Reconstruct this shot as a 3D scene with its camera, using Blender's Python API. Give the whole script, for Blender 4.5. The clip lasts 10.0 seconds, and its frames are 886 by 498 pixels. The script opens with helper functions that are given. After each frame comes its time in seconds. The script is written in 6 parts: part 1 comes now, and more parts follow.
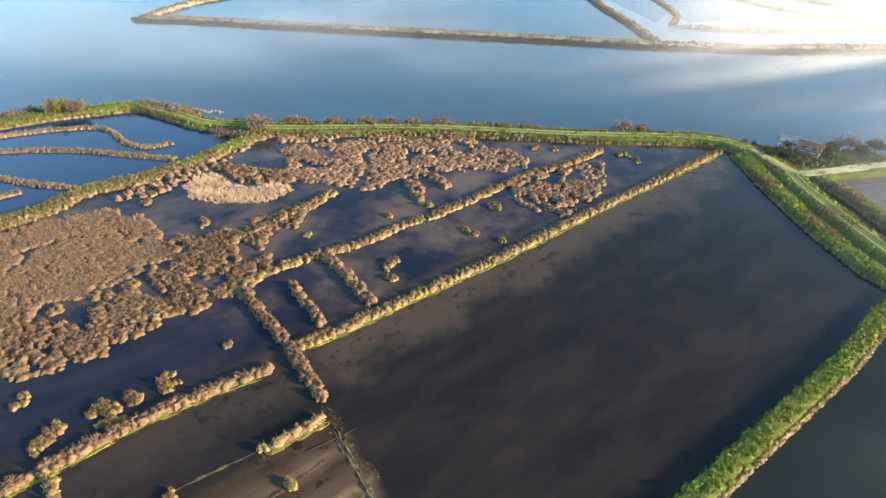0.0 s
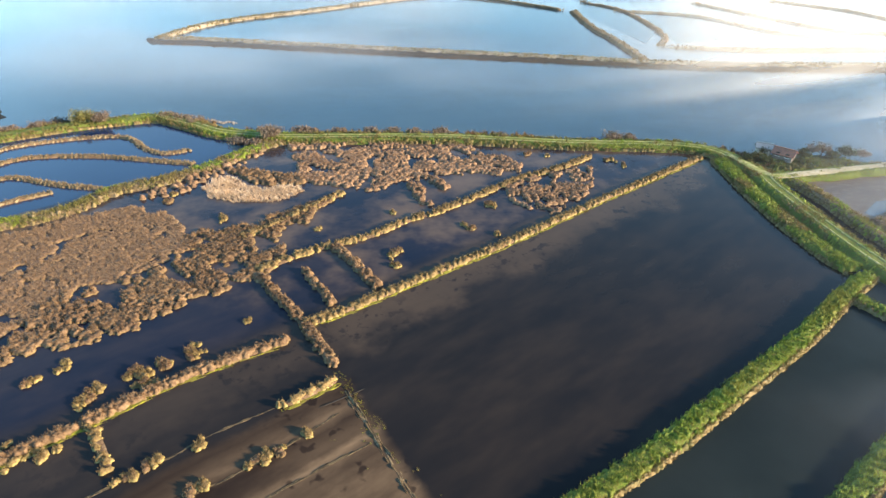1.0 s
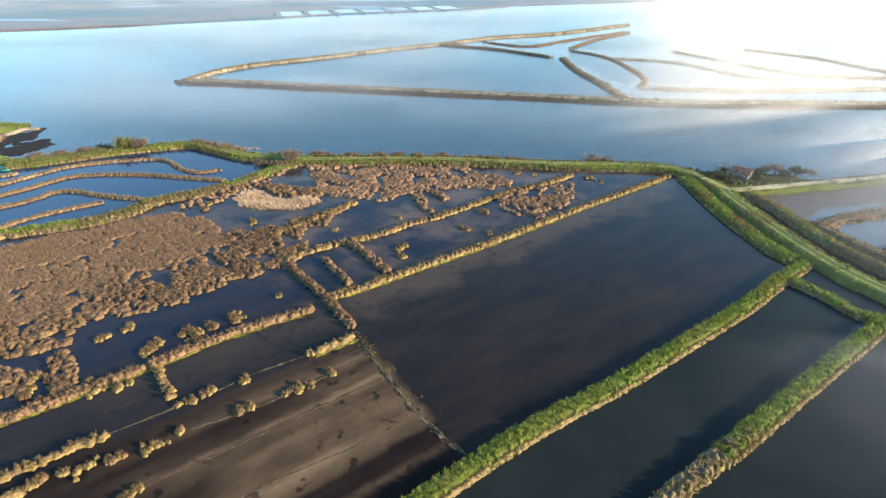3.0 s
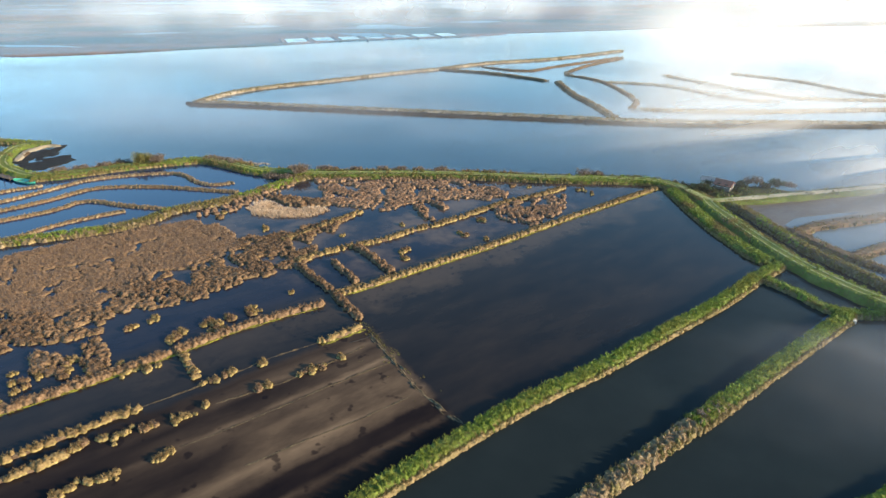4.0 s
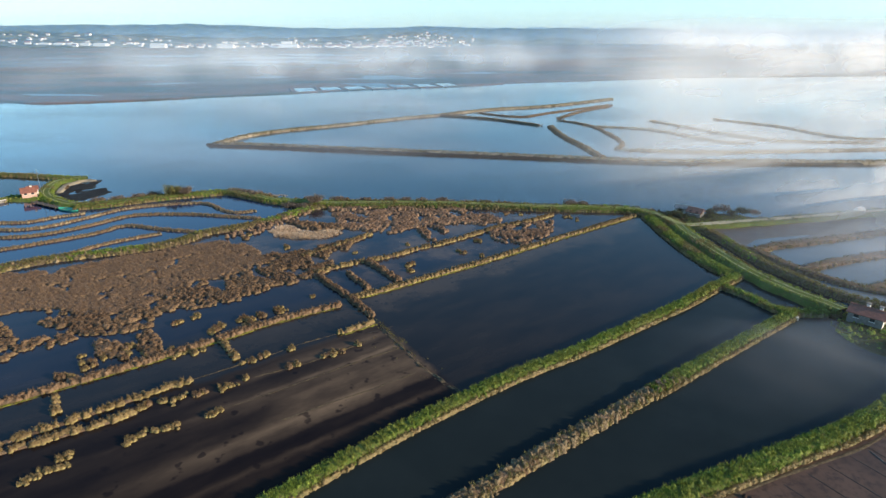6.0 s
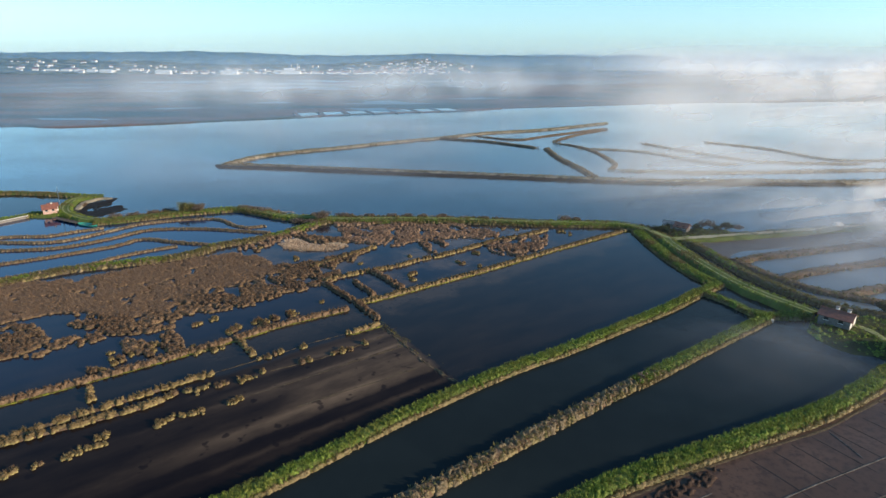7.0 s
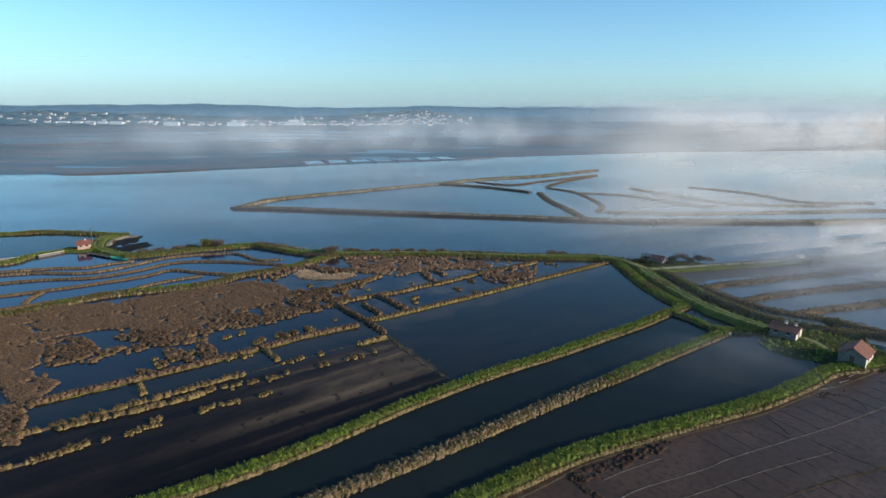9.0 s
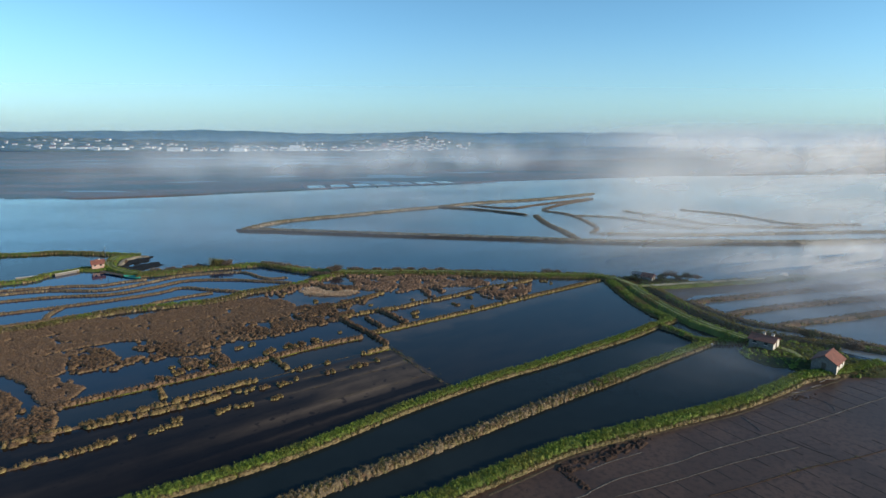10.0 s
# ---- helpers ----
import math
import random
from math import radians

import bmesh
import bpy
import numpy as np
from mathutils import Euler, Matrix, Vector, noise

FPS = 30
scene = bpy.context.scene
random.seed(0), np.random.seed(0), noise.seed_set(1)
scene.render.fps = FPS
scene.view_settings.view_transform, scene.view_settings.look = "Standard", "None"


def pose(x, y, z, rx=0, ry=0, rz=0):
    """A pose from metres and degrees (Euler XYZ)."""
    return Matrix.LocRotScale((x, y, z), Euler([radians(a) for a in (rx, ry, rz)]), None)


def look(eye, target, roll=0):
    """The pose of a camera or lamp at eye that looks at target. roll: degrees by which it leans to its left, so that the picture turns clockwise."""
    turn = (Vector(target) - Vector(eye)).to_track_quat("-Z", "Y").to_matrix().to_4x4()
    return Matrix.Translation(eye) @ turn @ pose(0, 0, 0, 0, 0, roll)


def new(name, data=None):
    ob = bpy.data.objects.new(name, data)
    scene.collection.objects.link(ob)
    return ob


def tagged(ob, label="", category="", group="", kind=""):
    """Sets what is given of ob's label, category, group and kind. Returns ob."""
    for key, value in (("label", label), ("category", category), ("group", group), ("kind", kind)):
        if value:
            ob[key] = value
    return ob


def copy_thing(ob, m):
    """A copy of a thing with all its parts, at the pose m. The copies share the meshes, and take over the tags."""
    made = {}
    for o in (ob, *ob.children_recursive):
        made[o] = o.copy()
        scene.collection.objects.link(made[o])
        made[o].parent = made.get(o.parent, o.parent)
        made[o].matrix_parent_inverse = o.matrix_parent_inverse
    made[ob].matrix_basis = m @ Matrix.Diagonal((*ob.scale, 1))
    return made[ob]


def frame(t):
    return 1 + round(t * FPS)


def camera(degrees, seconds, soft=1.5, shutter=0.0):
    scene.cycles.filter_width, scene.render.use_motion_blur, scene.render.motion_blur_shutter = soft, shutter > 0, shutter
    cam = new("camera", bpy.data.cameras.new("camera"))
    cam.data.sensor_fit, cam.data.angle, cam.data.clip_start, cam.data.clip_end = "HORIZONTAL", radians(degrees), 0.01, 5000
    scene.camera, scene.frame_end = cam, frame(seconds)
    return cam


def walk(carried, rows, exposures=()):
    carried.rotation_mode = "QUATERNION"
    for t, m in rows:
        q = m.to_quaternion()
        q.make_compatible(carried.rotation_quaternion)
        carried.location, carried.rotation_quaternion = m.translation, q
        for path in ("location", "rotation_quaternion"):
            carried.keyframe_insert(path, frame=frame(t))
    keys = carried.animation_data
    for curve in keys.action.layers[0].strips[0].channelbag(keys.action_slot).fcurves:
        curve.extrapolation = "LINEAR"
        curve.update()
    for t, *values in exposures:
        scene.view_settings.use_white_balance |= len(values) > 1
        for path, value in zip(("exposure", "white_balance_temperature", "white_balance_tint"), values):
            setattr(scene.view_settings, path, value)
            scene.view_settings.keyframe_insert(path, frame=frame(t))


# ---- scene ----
# ---- the camera and its walk ----
cam = camera(74.0, 10.0, soft=1.45)
METRES, EYE, TILT, LEAN, TURN = 101.1, 55.0, 0.0, 0.0, 0.0
ROWS = [
    (0.0, 0.0, 0.0, 0.0, 0.28, -34.5, -0.4),
    (0.5, 0.0005, -0.0485, 0.001, 0.27, -33.42, -0.4),
    (1.0, 0.0016, -0.1013, 0.0014, 0.28, -32.21, -0.38),
    (1.5, 0.0026, -0.15, 0.0018, 0.29, -31.08, -0.37),
    (2.0, 0.0032, -0.2022, 0.0021, 0.3, -29.86, -0.38),
    (2.5, 0.0039, -0.2501, 0.0018, 0.31, -28.74, -0.36),
    (4.0, 0.0046, -0.3978, 0.0011, 0.31, -25.18, -0.37),
    (4.5, 0.005, -0.4437, 0.0018, 0.32, -24.08, -0.37),
    (5.0, 0.0051, -0.4938, 0.0023, 0.34, -22.88, -0.36),
    (5.5, 0.0051, -0.5407, 0.003, 0.35, -21.78, -0.34),
    (7.0, 0.0034, -0.6933, 0.0034, 0.3, -18.28, -0.37),
    (7.5, 0.004, -0.7424, 0.0035, 0.28, -17.18, -0.35),
    (8.0, 0.0054, -0.7953, 0.0035, 0.28, -15.99, -0.32),
    (8.5, 0.0061, -0.8443, 0.0038, 0.25, -14.87, -0.3),
    (9.0, 0.0069, -0.8973, 0.0037, 0.23, -13.58, -0.29),
    (9.5, 0.008, -0.9466, 0.0042, 0.2, -12.37, -0.26),
    (10.0, 0.0093, -0.9998, 0.0047, 0.18, -11.19, -0.22),
]
walk(cam, [(t, pose(0, 0, EYE, TILT, LEAN, TURN) @ pose(METRES * x, METRES * y, METRES * z, 90 + pitch, roll, yaw)) for t, x, y, z, yaw, pitch, roll in ROWS],
     exposures=[(0.0, 1.88, 8150, 15), (2.5, 1.72, 8000, 14), (4.0, 1.4, 7600, 13), (5.5, 0.95, 7150, 13), (7.5, 0.43, 6800, 14), (10.0, 0.13, 6530, 11)])
scene.cycles.transparent_max_bounces = 32

# ---- sky and sun: a clear winter morning, low sun from the east side ----
SUN_EL, SUN_AZ = 16.0, 106.0  # degrees; azimuth clockwise from +y
world = bpy.data.worlds.new("sky")
scene.world = world
world.use_nodes = True
wn = world.node_tree
wn.nodes.clear()
sky = wn.nodes.new("ShaderNodeTexSky")
sky.sky_type, sky.sun_disc = "NISHITA", False
sky.sun_elevation, sky.sun_rotation = radians(SUN_EL), radians(SUN_AZ)
sky.altitude, sky.air_density, sky.dust_density, sky.ozone_density = 50, 0.8, 0.2, 4.0
bg = wn.nodes.new("ShaderNodeBackground")
bg.inputs["Strength"].default_value = 0.17
wo = wn.nodes.new("ShaderNodeOutputWorld")
hs = wn.nodes.new("ShaderNodeHueSaturation")
hs.inputs["Saturation"].default_value, hs.inputs["Hue"].default_value = 1.0, 0.490
cool = wn.nodes.new("ShaderNodeMix")
cool.data_type, cool.blend_type = "RGBA", "MULTIPLY"
cool.inputs[0].default_value = 1.0
cool.inputs[7].default_value = (0.92, 1.045, 1.02, 1)
wn.links.new(sky.outputs[0], hs.inputs["Color"])
wn.links.new(hs.outputs[0], cool.inputs[6])
wn.links.new(cool.outputs[2], bg.inputs[0])
wn.links.new(bg.outputs[0], wo.inputs[0])
az, el = radians(SUN_AZ), radians(SUN_EL)
sun_dir = Vector((math.sin(az) * math.cos(el), math.cos(az) * math.cos(el), math.sin(el)))
sun = new("sun", bpy.data.lights.new("sun", "SUN"))
sun.data.energy, sun.data.angle, sun.data.color = 4.4, radians(2.5), (1.0, 0.84, 0.62)
sun.matrix_world = look((0, 0, 200), Vector((0, 0, 200)) - sun_dir)

# ---- materials ----


def shader(name):
    m = bpy.data.materials.new(name)
    m.use_nodes = True
    nt = m.node_tree
    p = nt.nodes["Principled BSDF"]
    return m, nt, p


def add(nt, kind, **inputs):
    n = nt.nodes.new(kind)
    for k, v in inputs.items():
        n.inputs[k.replace("_", " ")].default_value = v
    return n


def mix(nt, fac, a, b, how="MIX"):
    n = nt.nodes.new("ShaderNodeMix")
    n.data_type, n.blend_type = "RGBA", how
    for sock, v in ((n.inputs[0], fac), (n.inputs[6], a), (n.inputs[7], b)):
        if hasattr(v, "is_linked"):
            nt.links.new(v, sock)
        elif isinstance(v, (int, float)):
            sock.default_value = v
        else:
            sock.default_value = (*v, 1)
    return n.outputs[2]


def where(nt, scale=(1, 1, 1), rot=0.0):
    g = nt.nodes.new("ShaderNodeNewGeometry")
    mp = nt.nodes.new("ShaderNodeMapping")
    mp.vector_type = "TEXTURE"
    mp.inputs["Scale"].default_value = [1 / k for k in scale]
    mp.inputs["Rotation"].default_value = (0, 0, radians(rot))
    nt.links.new(g.outputs["Position"], mp.inputs["Vector"])
    return mp.outputs[0]


def noisy(nt, scale, detail=4.0, rough=0.55, at=None, lo=0.35, hi=0.65):
    n = add(nt, "ShaderNodeTexNoise", Scale=scale, Detail=detail, Roughness=rough)
    nt.links.new(at if at is not None else where(nt), n.inputs["Vector"])
    r = nt.nodes.new("ShaderNodeMapRange")
    r.interpolation_type = "SMOOTHSTEP"
    r.inputs["From Min"].default_value, r.inputs["From Max"].default_value = lo, hi
    nt.links.new(n.outputs[0], r.inputs[0])
    return r.outputs[0]


def maths(nt, op, a, b):
    n = nt.nodes.new("ShaderNodeMath")
    n.operation = op
    for sock, v in zip(n.inputs, (a, b)):
        if isinstance(v, (int, float)):
            sock.default_value = v
        else:
            nt.links.new(v, sock)
    return n.outputs[0]


def side_of(nt, normal, lo, hi, wobble, scale):
    """0 to 1 across a line of the plan, with a wandering, soft edge."""
    g = nt.nodes.new("ShaderNodeNewGeometry")
    dot = nt.nodes.new("ShaderNodeVectorMath")
    dot.operation = "DOT_PRODUCT"
    dot.inputs[1].default_value = (*normal, 0)
    nt.links.new(g.outputs["Position"], dot.inputs[0])
    n = add(nt, "ShaderNodeTexNoise", Scale=scale, Detail=4.0, Roughness=0.6)
    nt.links.new(where(nt), n.inputs["Vector"])
    moved = maths(nt, "ADD", dot.outputs["Value"], maths(nt, "MULTIPLY", maths(nt, "SUBTRACT", n.outputs[0], 0.5), 2 * wobble))
    r = nt.nodes.new("ShaderNodeMapRange")
    r.interpolation_type = "SMOOTHSTEP"
    a, b, c, d = (lo, hi, 0.0, 1.0) if lo < hi else (hi, lo, 1.0, 0.0)
    for k, v in zip(("From Min", "From Max", "To Min", "To Max"), (a, b, c, d)):
        r.inputs[k].default_value = v
    nt.links.new(moved, r.inputs[0])
    return r.outputs[0]


def bump(nt, p, height, strength, distance):
    b = add(nt, "ShaderNodeBump", Strength=strength, Distance=distance)
    nt.links.new(height, b.inputs["Height"])
    nt.links.new(b.outputs[0], p.inputs["Normal"])


LANES = ((-46, 0.2), (-44.6, 0.42), (-42, 0.16), (-39.9, 0.4), (-39.2, 0.6), (-37.5, 0.14), (-34.6, 0.34), (-33.7, 0.9), (-33.0, 0.5), (-30.6, 0.3), (-28.6, 0.1), (-26.2, 0.34), (-24.5, 0.9), (-23, 0.55), (-21.9, 0.35), (-21.1, 0.03), (-18.8, 0.03), (-17.8, 0.26), (-16.8, 0.05), (-13, 0.03))


def lane_silt(nt):
    """The old salt pans: lanes of shallow brown silt and of deep water between them, side by side along the dykes."""
    u = side_of(nt, (0.617, -0.787), -46.0, -13.0, 0.8, 0.25)
    u.node.interpolation_type = "LINEAR"
    r = nt.nodes.new("ShaderNodeValToRGB")
    el = r.color_ramp.elements
    while len(el) < len(LANES):
        el.new(0.5)
    for e, (s, v) in zip(el, LANES):
        e.position, e.color = (s + 46) / 33, (v, v, v, 1)
    nt.links.new(u, r.inputs[0])
    return r.outputs[0]


def water_mat(name, deep, silt, silt_scale, lo, hi, ripple=0.02, rough=0.06, streak=(1, 1, 1), rot=0.0, ior=1.33, shoal=False):
    """Murky water: a silty body colour under a smooth, slightly rippled surface."""
    m, nt, p = shader(name)
    at = where(nt, streak, rot)
    f1 = noisy(nt, silt_scale, 5, 0.6, at, lo, hi)
    f2 = noisy(nt, silt_scale * 6, 3, 0.6, at, 0.3, 0.8)
    if shoal:  # silt lies shallow along the long straight dike and over the old pans to the south-west
        near_dike = side_of(nt, (0.617, -0.787), -45.0, -53.0, 10.0, 0.09)
        old_pans = maths(nt, "MULTIPLY", side_of(nt, (-0.85, -0.53), -14.8, -12.6, 0.9, 0.25), side_of(nt, (0.62, -0.78), -44.0, -42.0, 1.0, 0.2))
        flat_end = maths(nt, "MULTIPLY", side_of(nt, (1.0, 0.0), -33.0, -20.0, 4.0, 0.1), maths(nt, "MULTIPLY", side_of(nt, (0.617, -0.787), -33.0, -30.0, 1.0, 0.2), side_of(nt, (0.617, -0.787), -23.0, -25.0, 1.0, 0.2)))
        lanes = maths(nt, "MAXIMUM", lane_silt(nt), maths(nt, "MULTIPLY", flat_end, 0.5))
        spots = maths(nt, "SUBTRACT", 1.0, maths(nt, "MULTIPLY", noisy(nt, 0.42, 2, 0.5, None, 0.62, 0.70), 0.7))
        drift = maths(nt, "ADD", 0.5, maths(nt, "MULTIPLY", noisy(nt, 0.13, 5, 0.62, where(nt, (0.5, 1.2, 1), 38), 0.34, 0.66), 0.68))
        pans = maths(nt, "MULTIPLY", maths(nt, "MULTIPLY", maths(nt, "MULTIPLY", old_pans, lanes), spots), drift)
        pans = maths(nt, "MULTIPLY", pans, maths(nt, "ADD", 0.13, maths(nt, "MULTIPLY", side_of(nt, (1.0, 0.0), -50.0, -12.0, 5.0, 0.1), 0.87)))
        west = maths(nt, "MULTIPLY", side_of(nt, (0.617, -0.787), -57.0, -60.0, 1.0, 0.1), noisy(nt, 0.075, 4, 0.6, None, 0.38, 0.68))
        west = maths(nt, "MULTIPLY", west, maths(nt, "ADD", 0.12, maths(nt, "MULTIPLY", 0.88, side_of(nt, (0.0, 1.0), 56.0, 68.0, 4.0, 0.1))))
        beside = maths(nt, "MULTIPLY", near_dike, maths(nt, "MULTIPLY", side_of(nt, (0.617, -0.787), -60.0, -57.0, 0.5, 0.1), maths(nt, "MAXIMUM", maths(nt, "ADD", 0.15, maths(nt, "MULTIPLY", 0.4, side_of(nt, (1.0, 0.0), -58.0, -28.0, 5.0, 0.1))), side_of(nt, (-0.85, -0.53), -13.0, -18.0, 3.0, 0.1))))
        beside = maths(nt, "MULTIPLY", beside, maths(nt, "SUBTRACT", 1.0, maths(nt, "MULTIPLY", maths(nt, "MULTIPLY", noisy(nt, 0.55, 4, 0.6, None, 0.52, 0.62), noisy(nt, 0.07, 2, 0.5, None, 0.4, 0.6)), 0.75)))
        f1 = maths(nt, "MAXIMUM", maths(nt, "MULTIPLY", f1, 0.05), maths(nt, "MAXIMUM", pans, maths(nt, "MAXIMUM", maths(nt, "MULTIPLY", beside, 0.22), maths(nt, "MULTIPLY", west, 0.42))))
        deep = mix(nt, old_pans, deep, (0.006, 0.0046, 0.0062))
        deep = mix(nt, maths(nt, "MULTIPLY", side_of(nt, (0.617, -0.787), -56.0, -62.0, 1.0, 0.1), 0.9), deep, (0.004, 0.0085, 0.023))  # clearer, bluer water beyond the long dike
    c = mix(nt, f1, deep, silt)
    c2 = mix(nt, 0.06 if shoal else 0.25, c, mix(nt, f2, deep, silt))
    nt.links.new(c2, p.inputs["Base Color"])
    ruffle = noisy(nt, 0.012, 5, 0.6, where(nt, (0.35, 1.5, 1), 12), 0.38, 0.66)
    nt.links.new(maths(nt, "ADD", rough * 0.6, maths(nt, "MULTIPLY", ruffle, rough * 1.6)), p.inputs["Roughness"])
    p.inputs["IOR"].default_value = ior
    if shoal:  # silt at the surface is duller than open water
        dull = nt.nodes.new("ShaderNodeMapRange")
        dull.inputs["To Min"].default_value, dull.inputs["To Max"].default_value = 0.5, 0.16
        nt.links.new(old_pans, dull.inputs[0])
        nt.links.new(dull.outputs[0], p.inputs["Specular IOR Level"])
    bump(nt, p, noisy(nt, 0.9, 6, 0.65, where(nt, (1, 1.6, 1)), 0.0, 1.0), ripple, 0.3)
    return m


def ground_mat(name, a, b, c, scale, rough=0.9, relief=0.5, dist=0.1, fine=6.0, stretch=(1, 1, 1), spec=0.2):
    m, nt, p = shader(name)
    at = where(nt, stretch, 5 if stretch[0] != 1 else 0)
    c1 = mix(nt, noisy(nt, scale, 5, 0.55, at, 0.42, 0.58), a, b)
    c2 = mix(nt, noisy(nt, scale * fine, 5, 0.65, at, 0.45, 0.65), c1, c)
    nt.links.new(c2, p.inputs["Base Color"])
    p.inputs["Roughness"].default_value = rough
    p.inputs["Specular IOR Level"].default_value = spec
    bump(nt, p, noisy(nt, scale * fine * 2, 6, 0.7, None, 0, 1), relief, dist)
    return m


def leaf_mat(name, a, b, c, patch=0.08, rough=0.7, glow=0.25, mottle=0.0, low=None, reach=0.4):
    """Blades and leaves: each a little different, with patches over metres; some light comes through. The lowest growth
    is paler: yellowish outer plants, with sunlit rims put into the colour.
    """
    m, nt, p = shader(name)
    g = nt.nodes.new("ShaderNodeNewGeometry")
    c1 = mix(nt, g.outputs["Random Per Island"], a, b)
    c2 = mix(nt, noisy(nt, patch, 4, 0.6, None, 0.4, 0.7), c1, c)
    # Paler foot: yellowish outer growth, with the sunlit rim painted in.
    if low:
        g2 = nt.nodes.new("ShaderNodeSeparateXYZ")
        nt.links.new(g.outputs["Position"], g2.inputs[0])
        wet = nt.nodes.new("ShaderNodeMapRange")
        wet.inputs["From Min"].default_value, wet.inputs["From Max"].default_value = reach, reach * 0.25
        nt.links.new(g2.outputs[2], wet.inputs[0])
        c2 = mix(nt, maths(nt, "MULTIPLY", wet.outputs[0], noisy(nt, 0.35, 3, 0.6, None, 0.2, 0.6)), c2, low)
    if mottle:  # matted stalks: darker and paler flecks a hand wide
        c2 = mix(nt, noisy(nt, 2.6, 5, 0.7, None, 0.3, 0.72), mix(nt, mottle, c2, (0, 0, 0)), mix(nt, mottle * 0.12, c2, (1, 0.8, 0.5)))
    nt.links.new(c2, p.inputs["Base Color"])
    p.inputs["Roughness"].default_value = rough
    p.inputs["Specular IOR Level"].default_value = 0.25
    tr = nt.nodes.new("ShaderNodeBsdfTranslucent")
    nt.links.new(c2, tr.inputs["Color"])
    mx = nt.nodes.new("ShaderNodeMixShader")
    mx.inputs[0].default_value = glow
    nt.links.new(p.outputs[0], mx.inputs[1])
    nt.links.new(tr.outputs[0], mx.inputs[2])
    nt.links.new(mx.outputs[0], nt.nodes["Material Output"].inputs["Surface"])
    return m


def plain_mat(name, a, b, scale=2.0, rough=0.8, metal=0.0, relief=0.2):
    m, nt, p = shader(name)
    nt.links.new(mix(nt, noisy(nt, scale, 5), a, b), p.inputs["Base Color"])
    p.inputs["Roughness"].default_value, p.inputs["Metallic"].default_value = rough, metal
    bump(nt, p, noisy(nt, scale * 8, 5, 0.6, None, 0, 1), relief, 0.03)
    return m


RIVER = water_mat("river_water", (0.017, 0.046, 0.074), (0.031, 0.066, 0.095), 0.006, 0.35, 0.7, 0.05, 0.08, (0.5, 1.5, 1), 8, 1.27)
LAGOON = water_mat("lagoon_water", (0.0076, 0.0077, 0.0092), (0.195, 0.132, 0.084), 0.035, 0.35, 0.75, 0.012, 0.05, (0.4, 1.1, 1), 38, 1.245, True)
TEAL = water_mat("pond_water", (0.0115, 0.0168, 0.0178), (0.0195, 0.0265, 0.0272), 0.03, 0.4, 0.75, 0.015, 0.05, ior=1.16)
# Reflected sky blue is deepened in this water's body colour.
BLUE = water_mat("blue_pond_water", (0.004, 0.018, 0.058), (0.006, 0.024, 0.07), 0.03, 0.4, 0.7, 0.015, 0.05)
# Pale body colour stands for the fog mirrored in the water.
PALE = water_mat("fog_sheen_pan_water", (0.10, 0.125, 0.145), (0.15, 0.165, 0.175), 0.03, 0.4, 0.7, 0.015, 0.06)
BED = ground_mat("estuary_bed", (0.09, 0.07, 0.05), (0.06, 0.05, 0.04), (0.12, 0.1, 0.08), 0.02)
MUD = water_mat("mud_under_water", (0.012, 0.009, 0.007), (0.066, 0.041, 0.022), 0.06, 0.38, 0.56, 0.02, 0.10, (0.16, 1.2, 1), 38)
SALT_MUD = ground_mat("salt_pan_mud", (0.094, 0.055, 0.036), (0.07, 0.041, 0.027), (0.048, 0.028, 0.019), 0.06, 0.38, 0.22, 0.02, 16, spec=0.19)
MUDFLAT = ground_mat("bare_mud_flat", (0.105, 0.075, 0.056), (0.075, 0.053, 0.041), (0.13, 0.098, 0.075), 0.07, 0.45, 0.3, 0.05, 8, (0.5, 1.4, 1), 0.4)
RIDGE = ground_mat("pale_mud_ridge", (0.09, 0.066, 0.04), (0.055, 0.04, 0.026), (0.125, 0.096, 0.055), 0.4, 0.8)
DIVIDER = plain_mat("dark_wet_clay", (0.010, 0.008, 0.007), (0.018, 0.014, 0.012), 1.0, 0.8)
CLOD = ground_mat("broken_mud", (0.05, 0.029, 0.02), (0.03, 0.018, 0.013), (0.075, 0.046, 0.032), 1.2, 0.8)
WALL = ground_mat("pale_clay_wall", (0.09, 0.081, 0.074), (0.05, 0.044, 0.04), (0.14, 0.13, 0.118), 0.4, 0.8)
TIDAL_DITCH = ground_mat("tidal_stone_and_ditch_shade", (0.014, 0.012, 0.011), (0.026, 0.022, 0.018), (0.008, 0.007, 0.007), 0.4, 0.8, 0.9, 0.2)
SOIL = ground_mat("bank_soil", (0.12, 0.085, 0.05), (0.19, 0.14, 0.085), (0.06, 0.05, 0.03), 0.5, 0.95, 0.7, 0.12)
TURF = ground_mat("bank_turf", (0.075, 0.12, 0.022), (0.11, 0.15, 0.035), (0.10, 0.09, 0.03), 0.35, 0.95, 0.8, 0.15)
MOSS = ground_mat("yellow_green_algae", (0.27, 0.27, 0.035), (0.19, 0.18, 0.03), (0.15, 0.115, 0.045), 0.5, 0.85, 0.6, 0.1, 4)
TRACK = ground_mat("sandy_track", (0.46, 0.40, 0.28), (0.38, 0.33, 0.23), (0.3, 0.27, 0.17), 0.3, 0.95, 0.4, 0.04)
PALEGRASS = ground_mat("pale_dry_grass", (0.27, 0.24, 0.18), (0.19, 0.165, 0.125), (0.33, 0.295, 0.23), 0.12, 0.95, 0.8, 0.2, 8)
